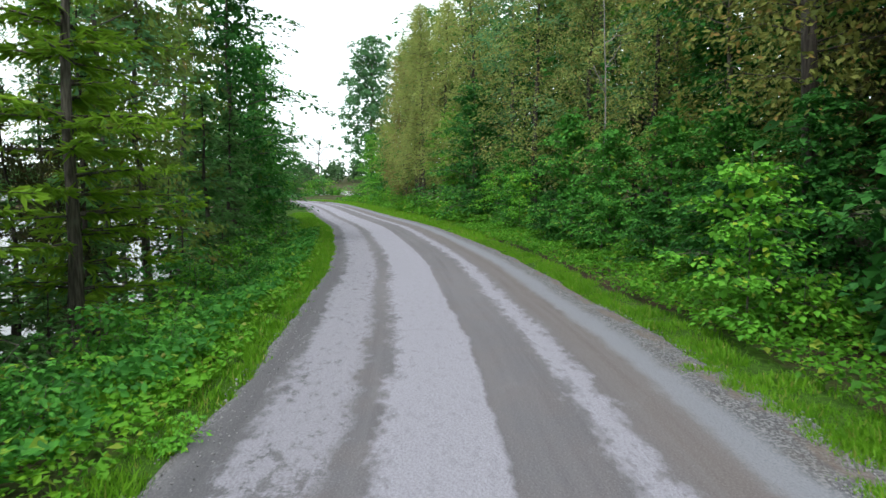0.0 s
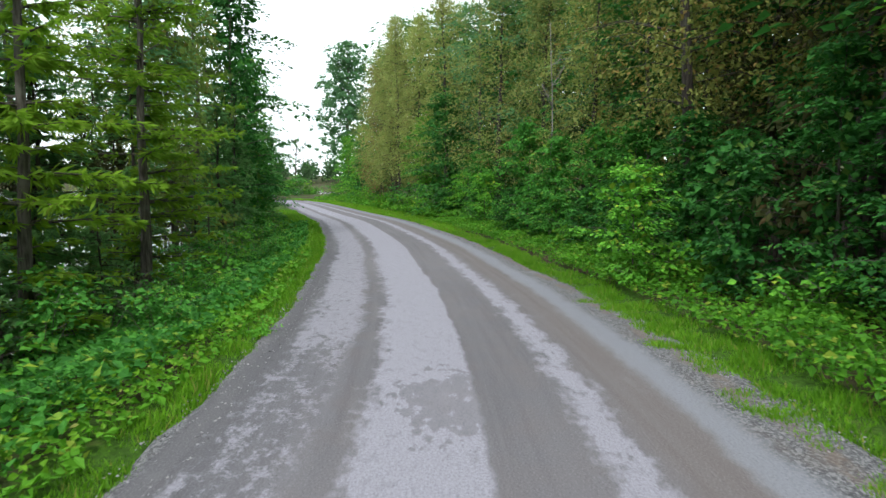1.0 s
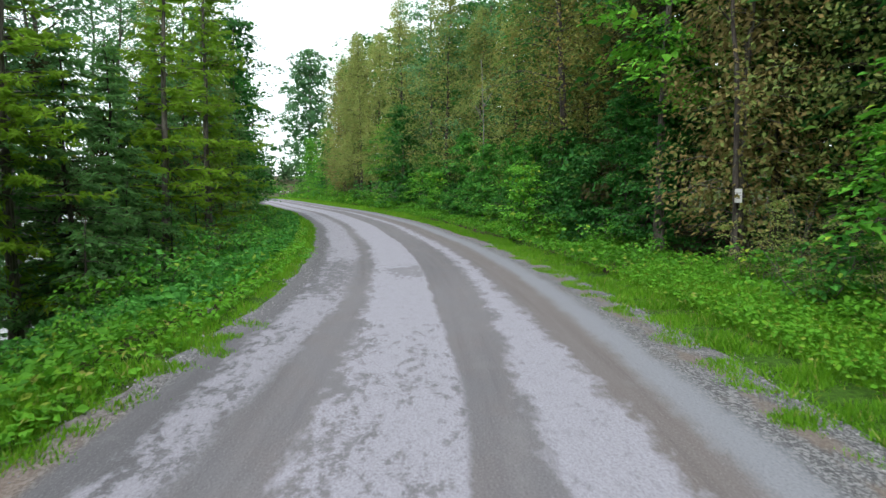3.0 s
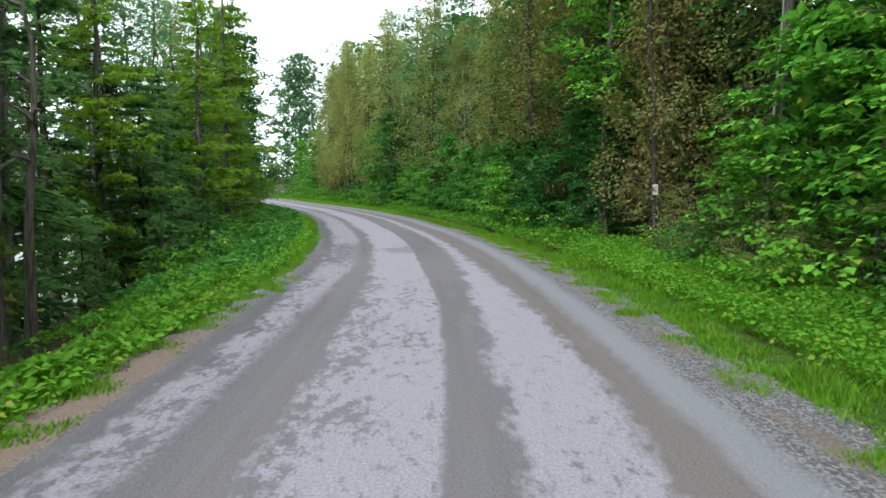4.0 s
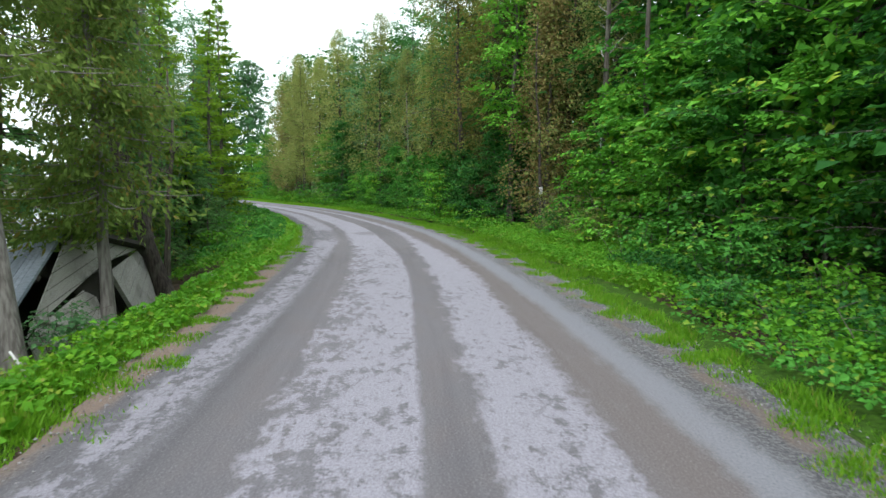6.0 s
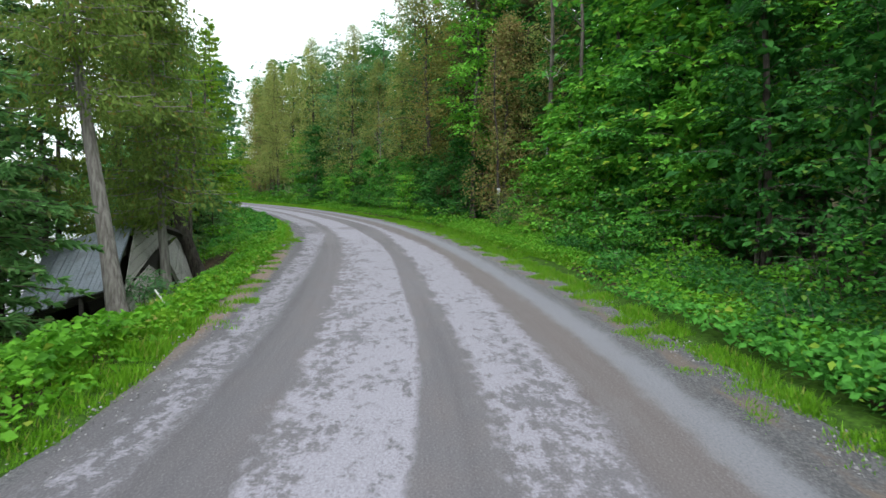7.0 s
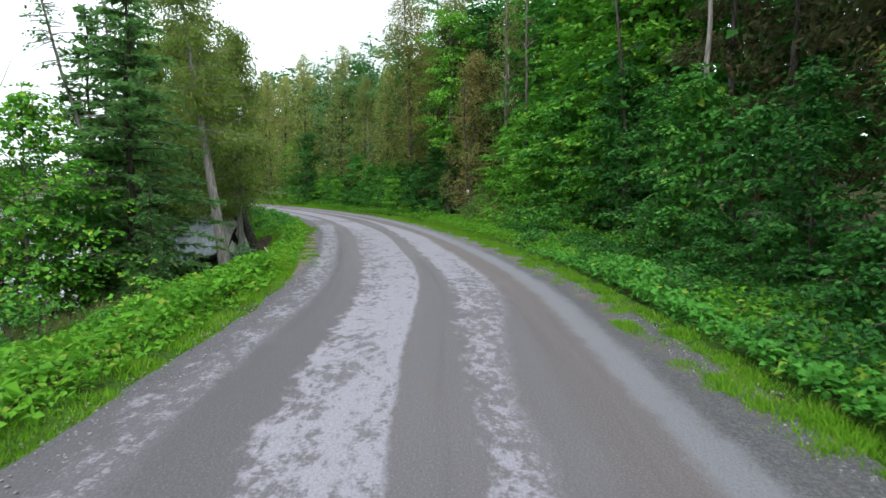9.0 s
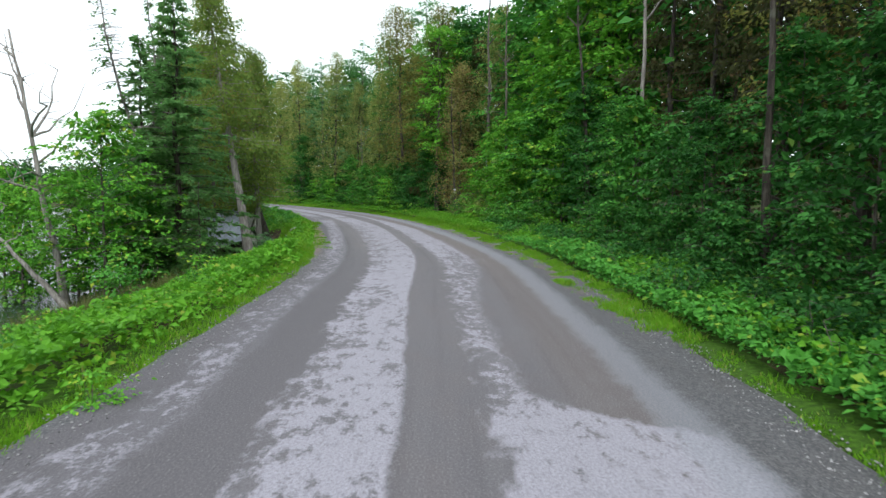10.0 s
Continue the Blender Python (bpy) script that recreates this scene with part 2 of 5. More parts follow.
def soil_material():
    m, nt, out = material("ground_soil_litter")
    k = Net(nt)
    co = k.coord("Object")
    n1, n2, n3 = k.noise(co, 0.35, 4.0), k.noise(co, 3.0, 5.0), k.noise(co, 22.0, 3.0)
    litter = k.mix(k.ramp(n2, 0.3, 0.7), (0.030, 0.024, 0.016), (0.075, 0.055, 0.032))
    moss = k.mix(k.ramp(n3, 0.3, 0.7), (0.03, 0.07, 0.012), (0.06, 0.12, 0.02))
    col = k.mix(k.ramp(n1, 0.42, 0.62, 0, 0.75), litter, moss)
    nt.links.new(k.principled(col, 0.95, k.bump(n3, 0.8, 0.04), spec=0.1), out.inputs[0])
    return m


def water_material():
    m, nt, out = material("lake_water")
    k = Net(nt)
    co = k.coord("Object")
    r = k.math("ADD", k.noise(k.stretch(co, 0.7, 1.8, 1), 1.3, 3.0), k.math("MULTIPLY", k.noise(co, 7.0, 2.0), 0.25))
    nt.links.new(k.principled((0.02, 0.03, 0.025), 0.06, k.bump(r, 0.25, 0.12), spec=0.5), out.inputs[0])
    return m


def turf_material():
    m, nt, out = material("verge_turf")
    k = Net(nt)
    co = k.coord("Object")
    n1, n2 = k.noise(co, 1.3, 4.0), k.noise(co, 14.0, 4.0)
    col = k.mix(k.ramp(n2, 0.3, 0.7), (0.024, 0.055, 0.008), (0.05, 0.115, 0.012))
    col = k.mix(k.ramp(n1, 0.55, 0.75, 0, 0.7), col, (0.085, 0.085, 0.03))
    nt.links.new(k.principled(col, 0.95, k.bump(n2, 0.8, 0.04), spec=0.1), out.inputs[0])
    return m


TURF = turf_material()
ROAD, SOIL, WATER = road_material(), soil_material(), water_material()


# ---- mesh helpers ----
def mesh_of(name, verts, faces, mat, smooth=False):
    me = bpy.data.meshes.new(name)
    me.from_pydata(np.asarray(verts, float).tolist(), [], faces if isinstance(faces, list) else faces.tolist())
    me.materials.append(mat)
    if smooth:
        me.polygons.foreach_set("use_smooth", [True] * len(me.polygons))
    me.update()
    return me


def part(name, data, mat, parent, label=""):
    """Links a bmesh or a mesh as one object under a thing or a part."""
    if isinstance(data, bmesh.types.BMesh):
        me = bpy.data.meshes.new(name)
        data.to_mesh(me)
        data.free()
        me.materials.append(mat)
    else:
        me = data
    ob = new(name, me)
    ob.parent = parent
    if label:
        ob["label"] = label
    return ob


class Tubes:
    """Tapered round limbs, joined into one mesh."""

    def __init__(self):
        self.v, self.f, self.n = [], [], 0

    def add(self, path, r0, r1, sides=6, flare=0.0):
        path = np.asarray(path, float)
        m = len(path)
        t = np.gradient(path, axis=0)
        t /= np.linalg.norm(t, axis=1)[:, None] + 1e-9
        ref = np.array([1.0, 0, 0]) if abs(t[0][0]) < 0.8 else np.array([0, 1.0, 0])
        a = np.cross(t, ref)
        a /= np.linalg.norm(a, axis=1)[:, None] + 1e-9
        b = np.cross(t, a)
        ang = np.linspace(0, 2 * np.pi, sides, endpoint=False)
        f = np.linspace(0, 1, m)
        rad = r0 + (r1 - r0) * f + flare * r0 * np.exp(-f * m * 0.9)
        ring = path[:, None, :] + rad[:, None, None] * (np.cos(ang)[None, :, None] * a[:, None, :] + np.sin(ang)[None, :, None] * b[:, None, :])
        self.v.append(ring.reshape(-1, 3))
        for i in range(m - 1):
            for j in range(sides):
                k = (j + 1) % sides
                o = self.n
                self.f.append((o + i * sides + j, o + i * sides + k, o + (i + 1) * sides + k, o + (i + 1) * sides + j))
        self.f.append(tuple(self.n + (m - 1) * sides + j for j in range(sides)))
        self.n += m * sides

    def mesh(self, name, mat):
        return mesh_of(name, np.concatenate(self.v), self.f, mat, True)


def unit(a):
    return a / (np.linalg.norm(a, axis=-1, keepdims=True) + 1e-9)


class Leaves:
    """A crown of single folded leaves."""

    def __init__(self, seed):
        self.rng = np.random.default_rng(seed)
        self.parts = []

    def add(self, centre, way, normal, length, width, fold=0.18):
        n = len(centre)
        way = unit(way)
        side = unit(np.cross(normal, way))
        nor = np.cross(way, side)
        L, W = np.broadcast_to(length, n)[:, None], np.broadcast_to(width, n)[:, None]
        base, tip = centre - way * L * 0.5, centre + way * L * 0.5
        mid = centre - way * L * 0.08
        lf = mid + side * W * 0.5 + nor * W * fold
        rt = mid - side * W * 0.5 + nor * W * fold
        self.parts.append(np.stack([base, lf, tip, rt], 1))

    def spray(self, at, out_way, radius, count, size, flat=0.14, droop=0.3, slim=0.75, loose=0.27):
        """A flat fan of leaves round a twig's end."""
        r = self.rng
        p = r.normal(0, 1, (count, 3)) * [radius, radius, radius * flat] * 0.6
        off = np.linalg.norm(p[:, :2], axis=1)
        p[:, 2] -= droop * off ** 1.3 / max(radius, 0.3) ** 0.3
        way = unit(p * [1, 1, 0.3] + out_way * 0.5 * radius + r.normal(0, 0.25 * radius, (count, 3))) + [0, 0, -0.3]
        nor = np.array([0, 0, 1.0]) + r.normal(0, loose, (count, 3)) + unit(out_way) * 0.3
        s = size * r.uniform(0.6, 1.25, count)
        self.add(at + p, way, nor, s, s * slim)

    def mesh(self, name, mat):
        q = np.concatenate(self.parts)
        n = len(q)
        o = np.arange(n)[:, None] * 4
        faces = np.concatenate([o + [0, 1, 2], o + [0, 2, 3]])
        return mesh_of(name, q.reshape(-1, 3), faces, mat)


def bent_path(rng, a, b, steps, wander):
    a, b = np.asarray(a, float), np.asarray(b, float)
    f = np.linspace(0, 1, steps)[:, None]
    p = a + (b - a) * f
    w = np.cumsum(rng.normal(0, wander, (steps, 3)), 0)
    return p + w * np.sin(f * np.pi * 0.5)


# ---- kinds of trees: each returns an Empty that carries trunk and crown ----
def broadleaf(name, seed, high, crown_from, radius, leaves, size, leaf_mat, bark, trunk_r, limbs=22, per=26, thin=0.0, lean=(0, 0), twigs=True, flat=0.14, loose=0.27, fill=0.22):
    rng = np.random.default_rng(seed)
    root = new(name)
    tb, br, lv = Tubes(), Tubes(), Leaves(seed + 1)
    top = np.array([lean[0], lean[1], high * 0.96])
    trunk = bent_path(rng, (0, 0, -0.3), top, 14, 0.06 * high / 14)
    tb.add(trunk, trunk_r, trunk_r * 0.12, 9, 0.5)
    sprays = max(1, leaves // per)
    ends = []
    for i in range(limbs):
        f = (i + rng.uniform(0, 1)) / limbs
        h = crown_from + (high * 0.95 - crown_from) * f
        k = np.clip(h / high * 13, 0, 12.99)
        start = trunk[int(k)] + (trunk[int(k) + 1] - trunk[int(k)]) * (k - int(k))
        az = i * 2.4 + rng.uniform(-0.5, 0.5)
        prof = (0.55 + 0.9 * f) * (1 - f) ** 0.55 if f > 0.05 else 0.6
        reach = radius * (prof + 0.16) * rng.uniform(0.65, 1.2)
        up = reach * rng.uniform(0.1, 0.6) + 0.35 * f * reach
        end = start + np.array([math.cos(az) * reach, math.sin(az) * reach, up])
        path = bent_path(rng, start, end, 5, 0.05 * reach)
        br.add(path, trunk_r * 0.24 * (1 - 0.6 * f) + 0.006, 0.006, 4)
        for _ in range(rng.integers(4, 7)):
            a = path[rng.integers(1, 5)]
            tw = unit(np.array([math.cos(az), math.sin(az), 0.1]) + rng.normal(0, 0.75, 3) * [1, 1, 0.55])
            b = a + tw * reach * rng.uniform(0.2, 0.5)
            if twigs:
                br.add([a, b], 0.011, 0.004, 3)
            ends.append((b, tw, reach))
            ends.append(((a + b) / 2, tw, reach))
        ends.append((end, unit(end - start), reach))
    ends.append((trunk[-1], np.array([0, 0, 1.0]), radius * 0.4))
    rng.shuffle(order := np.arange(len(ends)))
    for q in range(sprays):
        b, tw, reach = ends[order[q % len(ends)]]
        if thin and rng.uniform() < thin:
            continue
        j = rng.normal(0, 0.13, 3) * radius * 0.5 * [1, 1, 0.35]
        lv.spray(b + j, tw, size * 3.4, per, size, flat, loose=loose)
    for q in range(int(sprays * fill)):
        b, tw, reach = ends[rng.integers(len(ends))]
        axis = np.array([b[0] * 0.55, b[1] * 0.55, b[2] - 0.15])
        lv.spray(axis + rng.normal(0, 0.12, 3) * radius * 0.5, tw, size * 5, 7, min(size * 2.1, 0.5))
    part("trunk", tb.mesh("trunk", bark), bark, root)
    tagged(part("branchwork", br.mesh("branchwork", bark), bark, root), kind="stuff")
    part("crown", lv.mesh("crown", leaf_mat), leaf_mat, root)
    return root


def conifer(name, seed, high, base, radius, mat, bark, trunk_r, gap=0.34, twig=0.34, droop=0.25, thin=0.0, ragged=0.25, dead=True, width=0.085, power=0.8, reps=3, bare=0.0, tuft=0.8, tier=1.0, pack=0.07, boughs=(4, 7)):
    rng = np.random.default_rng(seed)
    root = new(name)
    tb, br, lv = Tubes(), Tubes(), Leaves(seed + 3)
    trunk = bent_path(rng, (0, 0, -0.3), (0, 0, high), 12, 0.006 * high)
    tb.add(trunk, trunk_r, 0.012, 9, 0.4)
    h = base
    while h < high - 0.1:
        f = (h - base) / (high - base)
        k = np.clip(h / high * 11, 0, 10.99)
        start = trunk[int(k)] + (trunk[int(k) + 1] - trunk[int(k)]) * (k - int(k))
        reach0 = radius * ((1 - f) ** power) * (0.55 + 0.45 * min(1, f * 5)) + 0.12
        for i in range(rng.integers(*boughs)):
            if rng.uniform() < thin:
                continue
            az = rng.uniform(0, 2 * np.pi)
            reach = reach0 * rng.uniform(1 - 2 * ragged, 1 + ragged)
            start = start + [0, 0, rng.uniform(-0.5, 0.5) * gap * 0.8 * tier]
            o = np.array([math.cos(az), math.sin(az), 0])
            rise = rng.uniform(0.0, 0.25) * (0.4 + f)
            m = 4
            s = np.linspace(0, 1, m)
            path = start + o * reach * s[:, None] + np.array([0, 0, 1.0]) * (reach * (rise * s - droop * s * s))[:, None]
            br.add(path, 0.012 + 0.012 * reach, 0.004, 3)
            if rng.uniform() < bare:
                for q in range(2):
                    a = path[rng.integers(1, m)]
                    br.add([a, a + np.array([o[0], o[1], 0.2]) * 0.25 + rng.normal(0, 0.12, 3)], 0.007, 0.003, 3)
                continue
            n = max(5, int(reach / pack))
            ss = rng.uniform(0.08, 1.02, n)
            at = start + o * reach * ss[:, None] + np.array([0, 0, 1.0]) * (reach * (rise * ss - droop * ss * ss))[:, None]
            at[:, 2] += rng.normal(0, 0.06 * tier, n)
            side = np.cross(o, [0, 0, 1.0])
            sg = rng.choice([-1, 1], n)
            way = o * 0.75 + side * sg[:, None] * rng.uniform(0.3, 1.1, n)[:, None] + np.array([0, 0, -0.25]) + rng.normal(0, 0.15, (n, 3))
            ln = twig * rng.uniform(0.6, 1.3, n) * (0.55 + 0.45 * (1 - ss))
            for rep in range(reps):
                w2 = way + rng.normal(0, 0.30, (n, 3))
                lv.add(at + unit(w2) * (ln * 0.45)[:, None], w2, np.array([0, 0, 1.0]) + rng.normal(0, tuft, (n, 3)), ln * rng.uniform(0.75, 1.1, n), width * rng.uniform(0.7, 1.3, n), 0.1)
        h += gap * rng.uniform(0.6, 1.4)
    if dead:
        for i in range(10):
            z = rng.uniform(0.8, max(1.0, base))
            az = rng.uniform(0, 6.28)
            e = np.array([math.cos(az) * rng.uniform(0.3, 0.9), math.sin(az) * rng.uniform(0.3, 0.9), z + rng.uniform(-0.1, 0.1)])
            k = z / high * 11
            br.add(bent_path(rng, trunk[int(k)] * [1, 1, 0] + [0, 0, z], e, 4, 0.03), 0.014, 0.003, 4)
    part("trunk", tb.mesh("trunk", bark), bark, root)
    tagged(part("branchwork", br.mesh("branchwork", bark), bark, root), kind="stuff")
    part("crown", lv.mesh("crown", mat), mat, root)
    return root


def cedar(name, seed, high, base, radius, mat, bark, trunk_r, leaves=5000, lean=(0, 0)):
    """Upright crown of drooping fans of scale leaves."""
    rng = np.random.default_rng(seed)
    root = new(name)
    tb, br, lv = Tubes(), Tubes(), Leaves(seed + 5)
    trunk = bent_path(rng, (0, 0, -0.3), (lean[0], lean[1], high), 12, 0.008 * high)
    tb.add(trunk, trunk_r, 0.02, 9, 0.5)
    n_br = int(leaves / 75)
    for i in range(n_br):
        f = rng.uniform(0, 1) ** 0.85
        h = base + (high - base) * f
        k = np.clip(h / high * 11, 0, 10.99)
        start = trunk[int(k)] + (trunk[int(k) + 1] - trunk[int(k)]) * (k - int(k))
        az = rng.uniform(0, 6.283)
        reach = radius * (1 - f) ** 0.6 * rng.uniform(0.5, 1.15) + 0.15
        o = np.array([math.cos(az), math.sin(az), 0])
        s = np.linspace(0, 1, 5)
        path = start + o * reach * s[:, None] + np.array([0, 0, 1.0]) * (reach * (0.25 * s * s - 0.25 * s))[:, None]
        br.add(path, 0.02 + 0.008 * reach, 0.004, 4)
        m = 75
        ss = rng.uniform(0.25, 1.0, m)
        at = start + o * reach * ss[:, None] + rng.normal(0, 0.14, (m, 3)) * [1.2, 1.2, 1.0] - np.array([0, 0, 1.0]) * rng.uniform(0, 0.28, m)[:, None]
        way = np.array([0, 0, -0.7]) + o * 0.55 + rng.normal(0, 0.45, (m, 3))
        nor = np.cross(o, [0, 0, 1.0]) + rng.normal(0, 0.6, (m, 3))
        ln = rng.uniform(0.12, 0.30, m)
        lv.add(at, way, nor, ln, ln * 0.42, 0.1)
    part("trunk", tb.mesh("trunk", bark), bark, root)
    tagged(part("branchwork", br.mesh("branchwork", bark), bark, root), kind="stuff")
    part("crown", lv.mesh("crown", mat), mat, root)
    return root


def crown_parts(root, tb, br, lv, bark, mat):
    part("trunk", tb.mesh("trunk", bark), bark, root)
    tagged(part("branchwork", br.mesh("branchwork", bark), bark, root), kind="stuff")
    part("crown", lv.mesh("crown", mat), mat, root)
    return root


def on_path(path, f):
    """The point at the share f of a path."""
    k = min(max(f, 0.0), 0.9999) * (len(path) - 1)
    return path[int(k)] + (path[int(k) + 1] - path[int(k)]) * (k - int(k))


def layered(name, seed, high, base, radius, leaves, size, mat, bark, trunk_r, per=34, plate=0.55, waist=0.3, lean=(0, 0), core=0.12, slim=0.82):
    """A maple: limbs that carry domed plates of leaves one above the other, with shade between them."""
    rng = np.random.default_rng(seed)
    root = new(name)
    tb, br, lv = Tubes(), Tubes(), Leaves(seed + 1)
    trunk = bent_path(rng, (0, 0, -0.3), (lean[0], lean[1], high * 0.97), 14, 0.05 * high / 14)
    tb.add(trunk, trunk_r, trunk_r * 0.12, 9, 0.5)
    limbs = max(8, leaves // (per * 4))
    for i in range(limbs):
        f = (i + rng.uniform(0, 1)) / limbs
        start = on_path(trunk, (base + (high * 0.93 - base) * f) / high)
        az = i * 2.4 + rng.uniform(-0.5, 0.5)
        o = np.array([math.cos(az), math.sin(az), 0])
        side = np.array([-o[1], o[0], 0])
        prof = (0.72 + 0.28 * min(1, f / waist)) * (1 - max(0.0, (f - waist) / (1 - waist)) ** 1.6 * 0.85)
        reach = radius * prof * rng.uniform(0.62, 1.15) + 0.15
        s = np.linspace(0, 1, 6)[:, None]
        path = start + o * reach * s + np.array([0, 0, reach]) * ((0.5 + 0.35 * f) * s - 0.42 * s * s) + side * reach * rng.normal(0, 0.12) * s * s
        br.add(path, trunk_r * 0.25 * (1 - 0.6 * f) + 0.006, 0.005, 4)
        for share in (0.4, 0.62, 0.84, 1.0):
            c = on_path(path, share) + side * rng.normal(0, 0.26) * reach * share + [0, 0, rng.normal(0, 0.08) * reach]
            br.add([on_path(path, share * 0.8), c], 0.008, 0.003, 3)
            pr = plate * rng.uniform(0.65, 1.25)
            ang, r = rng.uniform(0, 6.283, per), pr * np.sqrt(rng.uniform(0, 1, per))
            rad = np.stack([np.cos(ang), np.sin(ang), np.zeros(per)], 1)
            p = rad * r[:, None] + o * (rad @ o * r)[:, None] * 0.35
            p[:, 2] += -0.42 * r * r / pr + rng.normal(0, 0.045, per) - 0.16 * (rad @ o) * r
            way = rad * 0.7 + o * 0.5 + [0, 0, -0.35] + rng.normal(0, 0.22, (per, 3))
            nor = np.array([0, 0, 1.0]) + rad * (0.55 * r / pr)[:, None] + o * 0.25 + rng.normal(0, 0.2, (per, 3))
            ln = size * rng.uniform(0.6, 1.25, per)
            lv.add(c + p, way, nor, ln, ln * slim)
    n = int(leaves * core)
    f = rng.uniform(0, 1, n)
    ang, r = rng.uniform(0, 6.283, n), radius * 0.42 * np.sqrt(rng.uniform(0, 1, n))
    p = np.stack([np.cos(ang) * r, np.sin(ang) * r, base + (high * 0.9 - base) * f], 1) + np.array([lean[0], lean[1], 0]) * f[:, None]
    ln = size * rng.uniform(1.2, 2.0, n)
    lv.add(p, rng.normal(0, 1, (n, 3)), np.array([0, 0, 0.8]) + rng.normal(0, 0.5, (n, 3)), ln, ln * 0.8)
    lv.spray(trunk[-1], np.array([0, 0, 1.0]), size * 2.5, per, size)
    return crown_parts(root, tb, br, lv, bark, mat)


def full_cedar(name, seed, high, base, radius, leaves, mat, bark, trunk_r, size=0.2, power=0.6, lobes=0.2):
    """A dense old cedar: an uneven, closed crown of hanging tufts, with bare trunk below it."""
    rng = np.random.default_rng(seed)
    root = new(name)
    tb, br, lv = Tubes(), Tubes(), Leaves(seed + 5)
    trunk = bent_path(rng, (0, 0, -0.3), (0, 0, high), 12, 0.006 * high)
    tb.add(trunk, trunk_r, 0.02, 9, 0.5)
    per = 24
    turn = rng.uniform(0, 6.283, 3)
    for i in range(leaves // per):
        f = rng.uniform(0, 1) ** 0.85
        h = base + (high - base) * f
        az = rng.uniform(0, 6.283)
        bulge = 1 + lobes * math.sin(3 * az + 1.1 * h + turn[0]) + lobes * 0.8 * math.sin(2 * az - 1.9 * h + turn[1]) + 0.1 * math.sin(7 * az + 2.6 * h + turn[2])
        edge = radius * (1 - f) ** power * (0.72 + 0.28 * min(1, f * 5)) * bulge + 0.12
        deep = rng.beta(3.4, 1.2)
        o = np.array([math.cos(az), math.sin(az), 0])
        axis = on_path(trunk, h / high)
        c = axis + o * edge * deep + [0, 0, -0.12 * edge * deep]
        if i % 4 == 0:
            br.add([axis + [0, 0, -0.1 * edge], axis + o * edge * deep * 0.5, c], 0.022, 0.004, 4)
        p = rng.normal(0, 1, (per, 3)) * [0.2, 0.2, 0.24]
        way = np.array([0, 0, -0.45]) + o * 0.7 + rng.normal(0, 0.45, (per, 3))
        nor = np.array([0, 0, 0.75]) + o * 0.7 + rng.normal(0, 0.45, (per, 3))
        ln = size * rng.uniform(0.6, 1.35, per)
        lv.add(c + p, way, nor, ln, ln * 0.52, 0.12)
    n = leaves // 6
    f, ang = rng.uniform(0, 0.9, n), rng.uniform(0, 6.283, n)
    r = radius * (1 - f) ** power * rng.uniform(0.15, 0.6, n)
    p = np.stack([np.cos(ang) * r, np.sin(ang) * r, base + (high - base) * f], 1)
    lv.add(p, rng.normal(0, 1, (n, 3)), rng.normal(0, 1, (n, 3)), size * rng.uniform(1.0, 1.4, n), size * rng.uniform(0.8, 1.1, n))
    for i in range(12):
        z = rng.uniform(1.2, max(1.5, base))
        az = rng.uniform(0, 6.28)
        a = on_path(trunk, z / high)
        br.add(bent_path(rng, a, a + np.array([math.cos(az), math.sin(az), -0.1]) * rng.uniform(0.5, 1.4), 4, 0.04), 0.016, 0.003, 4)
    return crown_parts(root, tb, br, lv, bark, mat)


def bush(name, seed, high, radius, leaves, size, mat, stems=6, per=12):
    rng = np.random.default_rng(seed)
    root = new(name)
    tb, lv = Tubes(), Leaves(seed + 7)
    ends = []
    for i in range(stems):
        az = i * 2.4 + rng.uniform(-0.4, 0.4)
        r = radius * rng.uniform(0.35, 1.0)
        end = np.array([math.cos(az) * r, math.sin(az) * r, high * rng.uniform(0.65, 1.0)])
        path = bent_path(rng, (math.cos(az) * 0.07, math.sin(az) * 0.07, -0.1), end, 7, 0.03 * high)
        tb.add(path, 0.014, 0.004, 5)
        for q in range(7):
            a = path[rng.integers(1, 7)]
            tw = unit(rng.normal(0, 1, 3) * [1, 1, 0.35] + [0, 0, 0.1])
            b = a + tw * radius * rng.uniform(0.15, 0.6)
            b[2] = max(b[2], 0.05)
            tb.add([a, b], 0.006, 0.003, 3)
            ends.append((b, tw))
            ends.append(((a + b) / 2, tw))
    for q in range(leaves // per):
        b, tw = ends[q % len(ends)]
        lv.spray(b + rng.normal(0, 0.06, 3), tw, size * 2.6, per, size)
    part("stem", tb.mesh("stem", BARK), BARK, root)
    part("foliage", lv.mesh("foliage", mat), mat, root)
    return root


# ---- the road's line and the lie of the land ----
CENTRE = np.array([(-22, -84), (-17.4, -68), (-12.6, -56), (-9.6, -48), (-6.8, -40.2), (-4.2, -32), (-2.55, -26), (-1.15, -18), (-0.2, -10), (0.35, -3),
                   (0.55, 3), (0.4, 10), (0.0, 15), (-0.6, 22), (-1.75, 30), (-3.5, 40), (-5.2, 47), (-7.3, 55), (-11.5, 72), (-16.5, 90),
                   (-22.5, 103), (-33, 112), (-50, 117), (-85, 119), (-120, 118)], float)
LAKE_Z = -1.6


